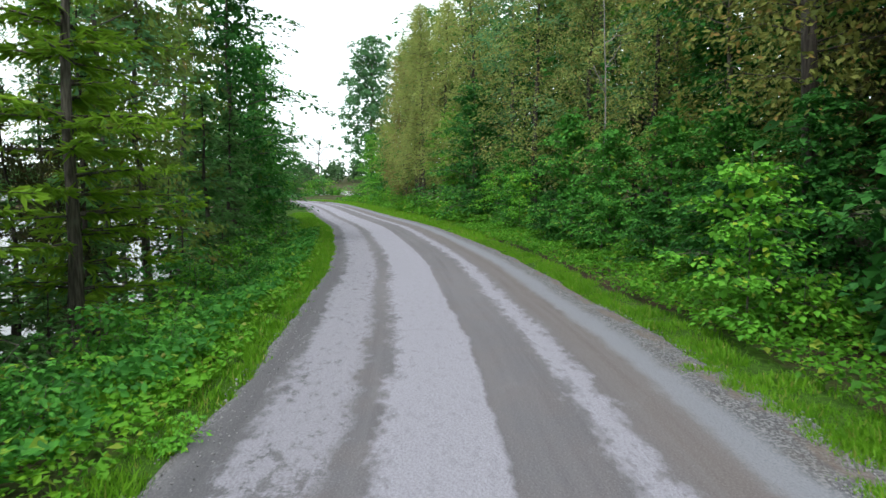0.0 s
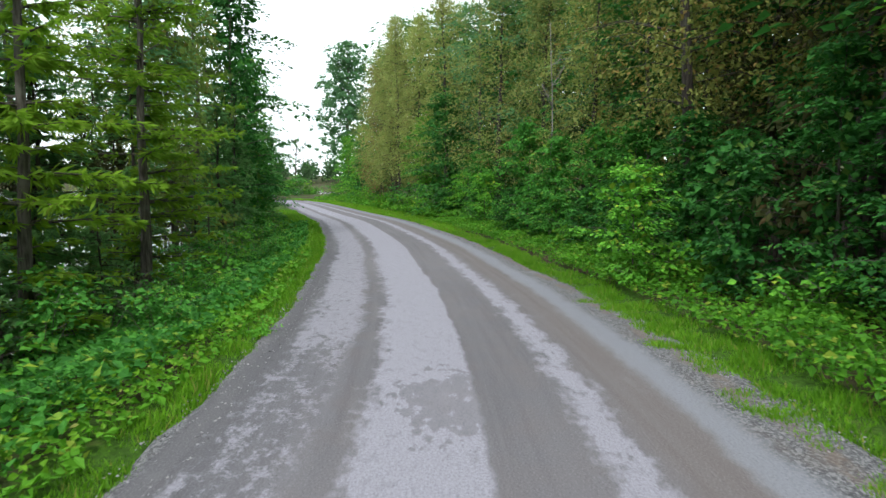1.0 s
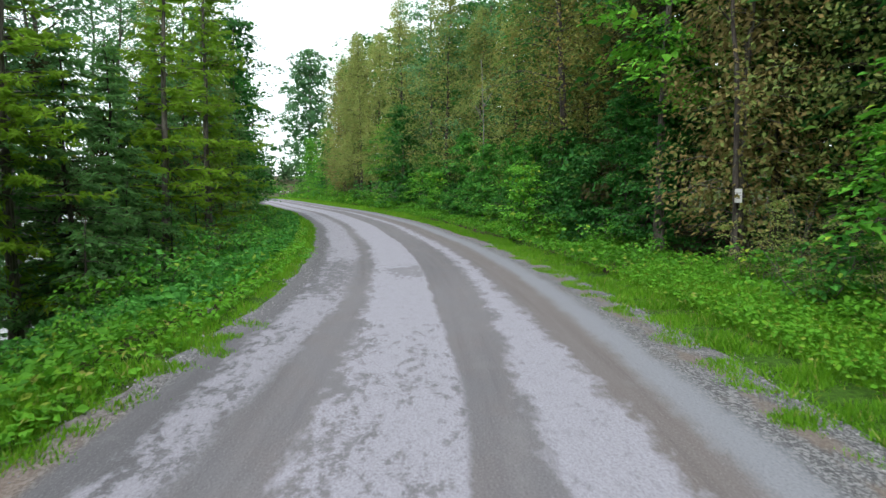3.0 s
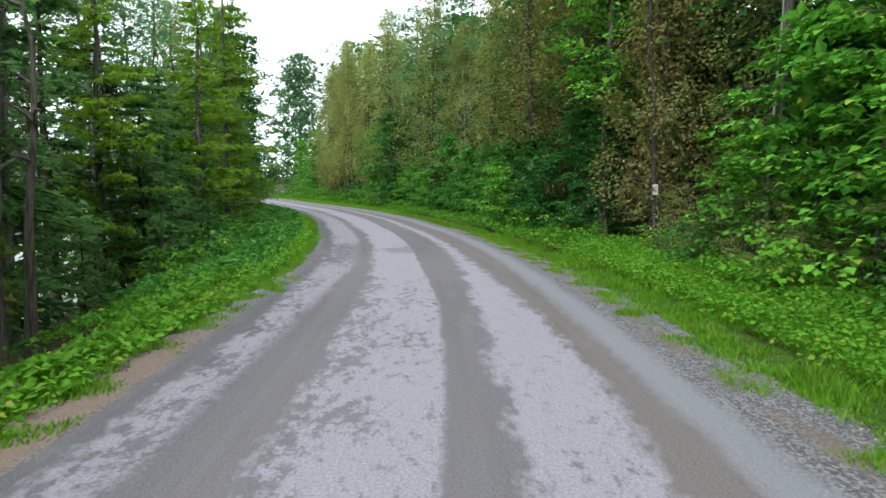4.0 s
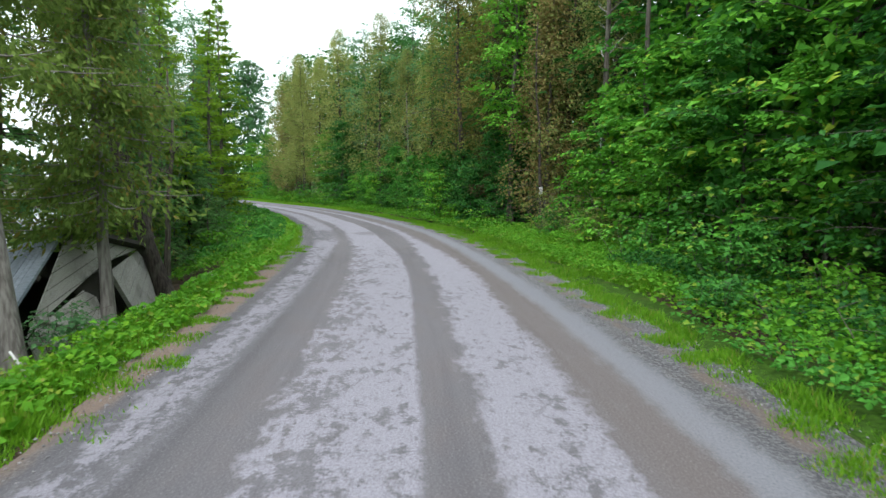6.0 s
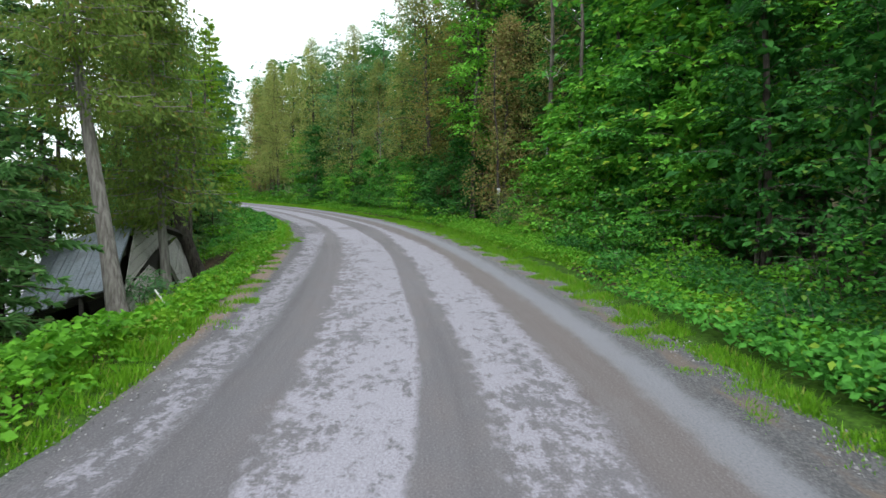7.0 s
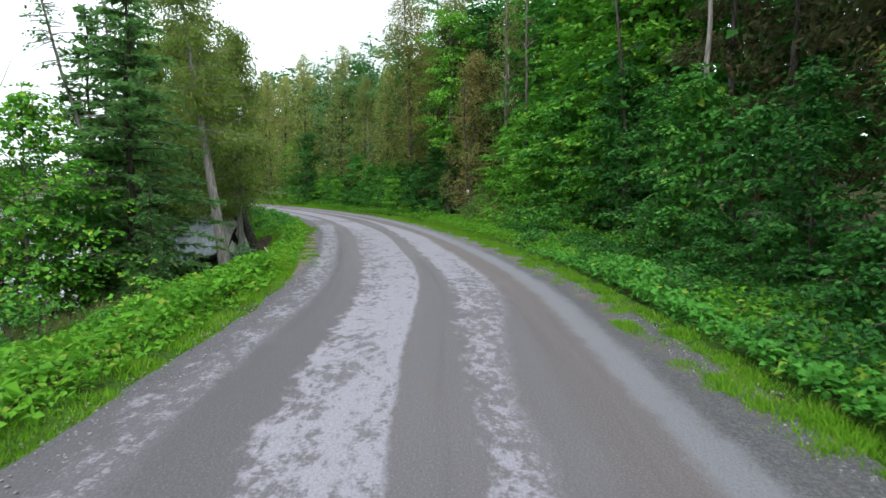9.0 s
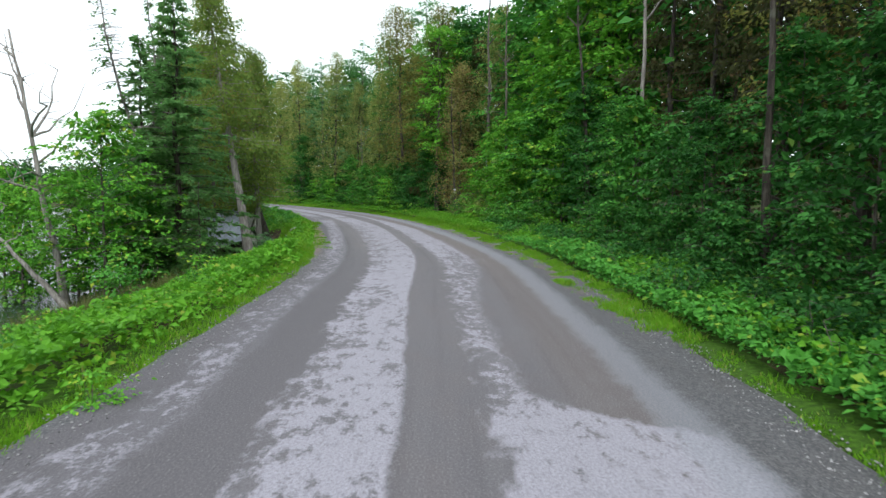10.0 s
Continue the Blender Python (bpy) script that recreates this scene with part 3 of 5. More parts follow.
def smooth_line(pts, step=0.5):
    out = []
    p = np.vstack([2 * pts[0] - pts[1], pts, 2 * pts[-1] - pts[-2]])
    for i in range(1, len(p) - 2):
        n = max(2, int(np.linalg.norm(p[i + 1] - p[i]) / step))
        t = np.linspace(0, 1, n, endpoint=False)[:, None]
        out.append(0.5 * (2 * p[i] + (p[i + 1] - p[i - 1]) * t + (2 * p[i - 1] - 5 * p[i] + 4 * p[i + 1] - p[i + 2]) * t ** 2 + (3 * p[i] - p[i - 1] - 3 * p[i + 1] + p[i + 2]) * t ** 3))
    return np.vstack(out)


LINE = smooth_line(CENTRE)
TAN = unit(np.gradient(LINE, axis=0))
NOR = np.stack([TAN[:, 1], -TAN[:, 0]], 1)
STATION = np.concatenate([[0], np.cumsum(np.linalg.norm(np.diff(LINE, axis=0), axis=1))])


def beside(x, y):
    """Signed distance from the road's middle (right of it positive)."""
    x, y = np.atleast_1d(x).astype(float), np.atleast_1d(y).astype(float)
    out = np.empty(len(x))
    for i in range(0, len(x), 4000):
        dx = x[i:i + 4000, None] - LINE[None, :, 0]
        dy = y[i:i + 4000, None] - LINE[None, :, 1]
        j = np.argmin(dx * dx + dy * dy, 1)
        r = np.arange(len(j))
        dist = np.sqrt(dx[r, j] ** 2 + dy[r, j] ** 2)
        out[i:i + 4000] = dist * np.sign(dx[r, j] * NOR[j, 0] + dy[r, j] * NOR[j, 1])
    return out


def ripple(x, y):
    return 0.5 * np.sin(x * 0.71 + 1.3 * np.sin(y * 0.37)) * np.cos(y * 0.53 + 0.6) + 0.3 * np.sin(x * 1.9 + y * 1.3) * np.sin(y * 2.3 - x * 0.6)


def land(x, y, d=None):
    """Height of the ground."""
    x, y = np.atleast_1d(x).astype(float), np.atleast_1d(y).astype(float)
    d = beside(x, y) if d is None else d
    a = np.abs(d)
    z = np.interp(d, [-400, -260, -200, -30, -14, -10.2, -6.2, -4.6, -4.1, -3.0, 3.0, 4.0, 5.0, 9.0, 20, 60, 200, 400],
                  [14, 6, -3.5, -3.5, -2.6, -1.62, -0.55, -0.10, 0.0, -0.09, -0.09, 0.0, 0.05, 0.22, 0.9, 3.0, 12, 16])
    z = z + ripple(x, y) * np.clip((a - 3.4) / 3.0, 0, 1) * np.where(d > 0, 0.12, 0.10)
    dip = np.interp(y, [-20, -17, -9.5, -7], [0, 1, 1, 0]) * np.interp(d, [-12, -8, -5.3, -4.4], [0, 0.3, 0.5, 0])
    z = z - dip
    beyond = np.clip((y - 124) / 14, 0, 1) * np.clip((60 - x) / 30, 0, 1)
    far_z = np.interp(y, [124, 138, 420, 520, 900], [0.0, -3.5, -3.5, 6, 16])
    return z * (1 - beyond) + far_z * beyond


def spot(y, d):
    """The place beside the road's middle at the station whose middle lies at y."""
    j = int(np.argmin(np.abs(LINE[:, 1] - y) + 1000 * (LINE[:, 0] < -30)))
    p = LINE[j] + NOR[j] * d
    return p[0], p[1]


def build_ground():
    def axis(lo, hi, step, far, grow=1.35):
        mid = list(np.arange(lo, hi + 1e-6, step))
        a, s = [lo], step
        while a[-1] > -far:
            s *= grow
            a.append(a[-1] - s)
        b, s = [hi], step
        while b[-1] < far:
            s *= grow
            b.append(b[-1] + s)
        return np.array(a[:0:-1] + mid + b[1:])
    xs, ys = axis(-22, 14, 0.45, 2500), axis(-54, 62, 0.6, 2500)
    X, Y = np.meshgrid(xs, ys)
    Z = land(X.ravel(), Y.ravel())
    v = np.stack([X.ravel(), Y.ravel(), Z], 1)
    nx, ny = len(xs), len(ys)
    i = (np.arange(ny - 1)[:, None] * nx + np.arange(nx - 1)[None, :]).ravel()
    f = np.stack([i, i + 1, i + nx + 1, i + nx], 1)
    ob = new("ground", mesh_of("ground", v, f, SOIL, True))
    tagged(ob, "dark forest soil with leaf litter and moss beside the road", "ground", kind="structure")


def left_edge(y):
    return np.interp(y, [-60, -46, -24, -19, -12, -7, -2, 60], [3.1, 3.15, 3.15, 3.5, 3.75, 3.45, 3.1, 3.0])


def right_edge(y):
    return np.interp(y, [-60, -44, -34, -28, -14, -4, 4, 14, 60], [3.4, 3.5, 3.75, 3.6, 3.75, 3.7, 3.6, 3.3, 3.1])


def build_road():
    mid = np.array([-2.6, -2.2, -1.8, -1.4, -1.0, -0.5, 0, 0.5, 1.0, 1.4, 1.8, 2.2, 2.5])
    n = len(LINE)
    rng = np.random.default_rng(3)

    def wobble():
        k = np.arange(0, n + 2, 2)
        return np.interp(np.arange(n), k, rng.normal(0, 0.045, len(k)))

    el, er = left_edge(LINE[:, 1]) + wobble(), right_edge(LINE[:, 1]) + wobble()
    cols = [-el - 0.35, -el, -el * 0.55 - 1.33] + [np.full(n, u) for u in mid] + [np.full(n, 2.8), er * 0.5 + 1.45, er, er + 0.35]
    off = np.stack(cols, 1)
    m = off.shape[1]
    high = np.interp(mid, [-2.6, -1.5, 0, 1.5, 2.3, 2.5], [0.0, -0.01, 0.02, -0.01, -0.015, 0.01])
    crown = np.concatenate([[-0.2, -0.015, 0.0], high, [0.03, 0.01, 0.0, -0.2]])
    P = LINE[:, None, :] + NOR[:, None, :] * off[:, :, None]
    Z = np.repeat(crown[None, :], n, 0) + rng.normal(0, 0.004, (n, m))
    v = np.concatenate([P.reshape(-1, 2), Z.reshape(-1, 1)], 1)
    i = (np.arange(n - 1)[:, None] * m + np.arange(m - 1)[None, :]).ravel()
    f = np.stack([i, i + 1, i + m + 1, i + m], 1)
    me = mesh_of("road", v, f, ROAD, True)
    uv = me.uv_layers.new(name="road")
    flat = np.stack([off.ravel(), np.repeat(STATION, m)], 1)
    uv.data.foreach_set("uv", flat[f.ravel()].ravel().astype(np.float32))
    tagged(new("road", me), "grey gravel road with pale wheel-swept stripes curving through woods", "road", kind="structure")


def build_lake():
    v = [(-2500, -2500, LAKE_Z), (60, -2500, LAKE_Z), (60, 2500, LAKE_Z), (-2500, 2500, LAKE_Z)]
    tagged(new("water", mesh_of("water", v, [(0, 1, 2, 3)], WATER)), "calm lake water reflecting a white sky", "lake", kind="structure")


def build_turf(side):
    n = int(len(LINE) * 0.82)
    rng = np.random.default_rng(40 + side)
    k = np.arange(0, n + 3, 3)
    jag = np.interp(np.arange(n), k, rng.normal(0, 0.15, len(k)))
    inner = (left_edge(LINE[:n, 1]) if side < 0 else right_edge(LINE[:n, 1])) + 0.05 + 0.4 * jag
    wide = np.interp(LINE[:n, 1], [-60, 5, 20, 60, 120], [0.8, 0.8, 2.4, 2.6, 3.5] if side < 0 else [0.5, 1.0, 0.8, 1.6, 5.0])
    off = np.stack([inner + wide * f + (jag * f if f == 1 else 0) for f in (0, 0.25, 0.5, 0.75, 1)], 1) * side
    P = LINE[:n, None, :] + NOR[:n, None, :] * off[:, :, None]
    z = land(P[:, :, 0].ravel(), P[:, :, 1].ravel()) + np.tile([0.006, 0.03, 0.035, 0.03, -0.01], n)
    v = np.concatenate([P.reshape(-1, 2), z[:, None]], 1)
    i = (np.arange(n - 1)[:, None] * 5 + np.arange(4)[None, :]).ravel()
    tagged(new("verge", mesh_of("verge", v, np.stack([i, i + 1, i + 6, i + 5], 1), TURF, True)), "mossy green turf strip beside the gravel", "verge", kind="structure")


build_ground()
build_turf(-1)
build_turf(1)
build_road()
build_lake()


# ---- low growth along both verges ----
def scatter_herbs(name, count, d_lo, d_hi, y_lo, y_hi, high, size, seed, mat, label, tilt=0.55, clear=None):
    rng = np.random.default_rng(seed)
    y = rng.uniform(y_lo, y_hi, count)
    d = rng.uniform(d_lo, d_hi, count)
    j = np.searchsorted(LINE[:, 1][: int(len(LINE) * 0.82)], y).clip(0, len(LINE) - 1)
    p = LINE[j] + NOR[j] * d[:, None] + TAN[j] * rng.uniform(-0.45, 0.45, count)[:, None]
    clump = ripple(p[:, 0] * 1.3 + seed, p[:, 1] * 1.3)
    keep = rng.uniform(0, 1, count) < np.clip(0.65 + 0.7 * clump, 0.12, 1)
    if clear:
        keep &= ~((y > clear[0]) & (y < clear[1]) & (d < clear[2]))
    p, clump = p[keep], clump[keep]
    n = len(p)
    z = land(p[:, 0], p[:, 1])
    h = high * (0.35 + 0.65 * rng.beta(2, 1.2, n)) * (0.75 + 0.5 * np.clip(clump, -0.5, 1))
    lv = Leaves(seed)
    c = np.concatenate([p, (z + h)[:, None]], 1)
    way = np.concatenate([rng.normal(0, 1, (n, 2)), rng.normal(-0.25, 0.3, (n, 1))], 1)
    s = size * rng.uniform(0.35, 1.5, n)
    lv.add(c, way, np.array([0, 0, 1.0]) + rng.normal(0, tilt, (n, 3)), s, s * rng.uniform(0.45, 0.85, n))
    return tagged(new(name, lv.mesh(name, mat)), label, "undergrowth", kind="stuff")


def tri_count():
    return sum(len(o.data.polygons) for o in bpy.data.objects if o.type == "MESH")


def edge_grass(name, side, count, width, y_lo, y_hi, high, seed, mat, label, wide=0.012, lean=0.35, sparse=0.0, start=0.0):
    """Grass that begins at the road's edge and thins out away from it. side: -1 lake, 1 wood."""
    rng = np.random.default_rng(seed)
    y = rng.uniform(y_lo, y_hi, count)
    edge = (left_edge(y) if side < 0 else right_edge(y)) - 0.12 + start
    off = edge + width * rng.beta(0.9, 1.5, count)
    j = np.searchsorted(LINE[: int(len(LINE) * 0.82), 1], y).clip(0, len(LINE) - 1)
    p = LINE[j] + NOR[j] * (side * off)[:, None] + TAN[j] * rng.uniform(-0.5, 0.5, count)[:, None]
    clump = np.array([noise.noise((a * 1.6, b * 1.6, seed)) for a, b in p])
    near = np.clip((off - edge) / 0.35, 0, 1)
    keep = rng.uniform(0, 1, count) < np.clip((0.75 - sparse) * near + 1.7 * clump + 0.25 - sparse, 0.0, 1)
    p, clump, near = p[keep], clump[keep], near[keep]
    n = len(p)
    z = np.maximum(land(p[:, 0], p[:, 1]), -0.01 if start < 0 else -2.0) - 0.02
    h = high * rng.uniform(0.4, 1.2, n) * (0.75 + 0.9 * np.clip(clump, -0.4, 0.6)) * (0.55 + 0.45 * near)
    az = rng.uniform(0, 6.283, n)
    base = np.concatenate([p, z[:, None]], 1)
    bend = rng.normal(0, lean, (n, 2)) * h[:, None]
    tip = base + np.concatenate([bend, h[:, None]], 1)
    side_v = np.stack([np.cos(az), np.sin(az), np.zeros(n)], 1) * (wide * rng.uniform(0.7, 1.6, n))[:, None]
    v = np.stack([base - side_v, base + side_v, tip], 1).reshape(-1, 3)
    return tagged(new(name, mesh_of(name, v, np.arange(n * 3).reshape(-1, 3), mat)), label, "grass", kind="stuff")


edge_grass("verge_grass", -1, 76000, 0.8, -47, 30, 0.17, 11, GRASS, "bright green grass ribbon between gravel and lake bank")
edge_grass("verge_grass", -1, 26000, 1.5, -25, -7, 0.24, 20, GRASS, "long bright grass on the bank before the shed", start=0.2, wide=0.014)
edge_grass("verge_grass", 1, 46000, 0.5, -47, -12, 0.15, 18, GRASS, "narrow bright grass strip beside the gravel", start=0.0, wide=0.015)
edge_grass("verge_grass", 1, 56000, 1.0, -13, 30, 0.19, 12, GRASS, "bright green grass strip beside the gravel road", start=0.05, wide=0.015)
edge_grass("verge_grass", -1, 60000, 2.6, 8, 62, 0.2, 13, GRASS, "broad bright grass inside the bend", wide=0.02)
edge_grass("verge_grass", 1, 40000, 2.6, 30, 105, 0.24, 14, GRASS, "bright grass along the far road", wide=0.035)
edge_grass("shoulder_tufts", 1, 90000, 0.9, -36, 10, 0.12, 15, GRASS, "small grass tufts in the gravel shoulder", sparse=0.3, start=-0.6)
edge_grass("shoulder_tufts", -1, 30000, 0.9, -22, -4, 0.11, 16, GRASS, "small grass tufts in the brown earth shoulder", sparse=0.36, start=-0.55)
scatter_herbs("roadside_herbs", 24000, -6.9, -3.95, -46, -4, 0.42, 0.115, 21, HERB, "leafy herbs and brambles covering the lake bank", clear=(-24.0, -8.0, -4.3))
scatter_herbs("roadside_herbs", 24000, -6.9, -3.85, -4, 36, 0.5, 0.14, 37, LEAF_MAPLE, "leafy brambles and herbs on the shaded lake bank")
scatter_herbs("roadside_herbs", 14000, -6.4, -3.75, -46, -23, 0.5, 0.13, 39, HERB, "lush leafy herbs mounding over the lake bank", 0.6)
scatter_herbs("roadside_herbs", 24000, -5.0, -3.45, -46, 20, 0.24, 0.11, 25, HERB, "low clover and herbs at the grass edge", clear=(-24.0, -8.0, -4.5))
scatter_herbs("roadside_herbs", 26000, 4.4, 7.4, -48, -13, 0.5, 0.10, 22, HERB, "leafy herbs at the foot of the wood")
scatter_herbs("roadside_herbs", 13000, 4.0, 5.2, -48, -24, 0.5, 0.13, 36, LEAF_MAPLE, "leafy herbs leaning over the narrow grass strip", 0.7)
scatter_herbs("roadside_herbs", 16000, 5.6, 8.4, -13, 1, 0.5, 0.095, 34, HERB, "leafy herbs at the foot of the wood")
scatter_herbs("roadside_herbs", 38000, 4.1, 7.5, 1, 40, 0.5, 0.115, 35, HERB, "leafy herbs at the foot of the wood")
scatter_herbs("roadside_herbs", 14000, 4.6, 9.5, 40, 100, 0.8, 0.3, 26, HERB, "leafy herbs along the far road")
edge_grass("meadow_grass", 1, 90000, 3.2, -15, 1, 0.3, 19, GRASS, "loose bright grass between verge and shrubs", start=0.9, wide=0.013)
scatter_herbs("tall_herbs", 20000, 5.0, 7.0, -48, -12, 0.7, 0.1, 29, LEAF_DEEP_SHADED, "waist-high leafy herbs at the edge of the wood")
scatter_herbs("small_leaved_herbs", 18000, 4.3, 6.6, -13, 1, 0.4, 0.07, 38, HERB, "fine herbs standing in the long grass", 0.8)
scatter_herbs("small_leaved_herbs", 42000, 4.2, 7.0, -48, 40, 0.34, 0.08, 27, GRASS, "fine small-leaved herbs among the grass")
scatter_herbs("small_leaved_herbs", 36000, -6.3, -3.6, -46, 30, 0.34, 0.08, 28, GRASS, "fine small-leaved herbs among the grass", clear=(-24.0, -8.0, -4.5))
scatter_herbs("roadside_herbs", 12000, 3.95, 5.0, -48, -18, 0.36, 0.09, 30, LEAF_MAPLE, "leafy herbs crowding the narrow grass strip", 0.7)
scatter_herbs("forest_floor_plants", 20000, 7.5, 16, -48, 60, 0.6, 0.18, 23, LEAF_DEEP_SHADED, "deep green seedlings, leaves darkened for the shaded forest floor")
edge_grass("shore_grass", -1, 24000, 5.0, -44, -17, 0.5, 17, REED, "tall dull sedge near the lake shore", start=3.4, wide=0.014)

# ---- prototypes of trees ----
KINDS = {}
KINDS["maple"] = [layered("maple_tree", 101 + i, h, c, r, 6400, 0.24, m, BARK, 0.15, 40, 0.8, 0.35) for i, (h, c, r, m) in enumerate([(15, 2.6, 3.2, LEAF_MAPLE), (17, 3.2, 3.4, LEAF_DEEP_SHADED), (13, 2.0, 3.0, LEAF_LIME)])]
KINDS["frontmaple"] = [layered("young_maple_tree", 111 + i, h, 0.8, r, 4200, 0.21, m, BARK, 0.07, 34, 0.6) for i, (h, r, m) in enumerate([(8.0, 2.3, LEAF_MAPLE), (9.0, 2.5, LEAF_DEEP_SHADED), (7.0, 2.2, LEAF_LIME)])]
KINDS["tall"] = [broadleaf("poplar_tree", 121 + i, h, h * 0.3, r, 5000, 0.235, m, BARK, 0.17, 28, 26, fill=0.1) for i, (h, r, m) in enumerate([(20, 3.2, LEAF_COOL), (18, 2.9, LEAF_DEEP_SHADED), (18, 2.6, LEAF_LIME)])]
KINDS["airy"] = [broadleaf("thin_poplar_tree", 126, 20, 8, 3.0, 3000, 0.2, LEAF_COOL, BARK, 0.16, 30, 14)]
KINDS["farpoplar"] = [full_cedar("great_poplar_tree", 127, 25, 5, 5.2, 9000, LEAF_COOL, BARK, 0.3, 0.45, 0.3, 0.18)]
KINDS["olive"] = [full_cedar("olive_cedar_tree", 128 + i, h, c, r, 14000, OLIVE, BARK_DARK, 0.2, 0.145, 0.5, 0.3) for i, (h, c, r) in enumerate([(16, 2.6, 3.2), (18, 3.2, 3.6)])]
KINDS["back"] = [broadleaf("forest_tree", 131 + i, h, h * 0.1, r, 1350, 0.56, m, BARK_DARK, 0.17, 20, 10, twigs=False) for i, (h, r, m) in enumerate([(18, 4.0, LEAF_DEEP_SHADED), (20, 4.2, LEAF_DEEP_SHADED), (16, 3.8, LEAF_DEEP_SHADED)])]
KINDS["sapling"] = [layered("maple_sapling", 141 + i, h, 0.35, r, 2000, 0.16, m, BARK, 0.03, 28, 0.42, core=0.08) for i, (h, r, m) in enumerate([(3.6, 1.5, LEAF_MAPLE), (4.2, 1.6, LEAF_LIME), (2.8, 1.3, LEAF_MAPLE), (4.6, 1.7, LEAF_DEEP_SHADED)])]
KINDS["finespruce"] = [conifer("broad_spruce", 168, 10.4, 0.3, 3.0, NEEDLE, BARK_DARK, 0.14, thin=0.0, gap=0.36, width=0.065, twig=0.42, droop=0.16, ragged=0.14, reps=3, tuft=0.55, tier=0.35, pack=0.05, boughs=(6, 9))]
KINDS["deadspruce"] = [conifer("dead_spruce", 174, 10.5, 2.0, 1.25, NEEDLE, BARK_GREY, 0.10, thin=0.1, gap=0.2, ragged=0.4, bare=0.74, twig=0.2, width=0.045, reps=4)]
KINDS["spruce"] = [conifer("spruce_tree", 161 + i, h, b, r, NEEDLE, BARK_DARK, 0.13, thin=t, gap=g, width=0.13, twig=0.42, reps=2, tuft=0.6) for i, (h, b, r, t, g) in enumerate([(11, 0.4, 2.5, 0.03, 0.29), (15, 1.4, 2.4, 0.22, 0.35), (8.5, 0.3, 1.9, 0.03, 0.29)])]
KINDS["youngspruce"] = [conifer("young_spruce_tree", 166 + i, h, 0.15, r, NEEDLE, BARK_DARK, 0.05, gap=0.24, width=0.09, twig=0.28, dead=False, reps=2) for i, (h, r) in enumerate([(3.6, 1.1), (2.6, 0.9)])]
KINDS["spire"] = [conifer("lean_spruce_tree", 171 + i, h, b, r, NEEDLE, BARK, 0.1, thin=0.45, gap=0.3, ragged=0.4) for i, (h, b, r) in enumerate([(10, 1.5, 1.0), (16, 3.5, 1.5)])]
KINDS["pine"] = [conifer("pine_tree", 181 + i, h, b, r, NEEDLE_LIME, BARK, 0.15, 0.34, 0.42, 0.06, 0.05, width=0.06, reps=4, tuft=1.0, tier=0.5) for i, (h, b, r) in enumerate([(14, 1.4, 2.8), (12, 1.0, 2.5)])]
KINDS["cedar"] = [cedar("cedar_tree", 201 + i, h, b, r, CEDAR, BARK, 0.14, 6000) for i, (h, b, r) in enumerate([(12, 2.0, 2.0), (14, 3.4, 2.3)])]
KINDS["shadedcedar"] = [cedar("dark_cedar_tree", 205, 13, 1.2, 2.3, CEDAR_SHADED, BARK_DARK, 0.15, 4500)]
KINDS["thicket"] = [bush("thicket_shrub", 231 + i, h, r, 520, 0.135, m, 5) for i, (h, r, m) in enumerate([(0.75, 0.6, LEAF_MAPLE), (1.05, 0.65, LEAF_DEEP_SHADED)])]
KINDS["shadesapling"] = [layered("shaded_maple_sapling", 146, 3.4, 0.3, 1.5, 2000, 0.16, LEAF_DEEP_SHADED, BARK, 0.03, 28, 0.42, core=0.08)]
KINDS["shoremaple"] = [layered("shore_maple", 241, 6.0, 0.7, 1.9, 5200, 0.135, LEAF_LIME, BARK, 0.06, 30, 0.4, core=0.04)]
KINDS["paleshrub"] = [bush("pale_shrub", 236, 1.15, 0.55, 700, 0.1, LEAF_COOL, 6)]
KINDS["olivebush"] = [bush("olive_shrub", 226, 2.4, 1.0, 1500, 0.085, OLIVE, 8)]
KINDS["browncedar"] = [full_cedar("old_cedar_tree", 126, 18, 4.2, 3.0, 14000, OLIVE_BROWN, BARK_DARK, 0.2, 0.14, 0.35, 0.24)]
KINDS["rustcedar"] = [full_cedar("browned_cedar_tree", 211, 10.5, 1.3, 1.9, 10000, RUST, BARK, 0.13, 0.14, 0.45)]
KINDS["bush"] = [bush("shrub", 221 + i, h, r, 660, 0.15, m) for i, (h, r, m) in enumerate([(1.2, 0.9, HERB), (1.7, 1.0, LEAF_MAPLE), (0.9, 0.8, LEAF_LIME)])]
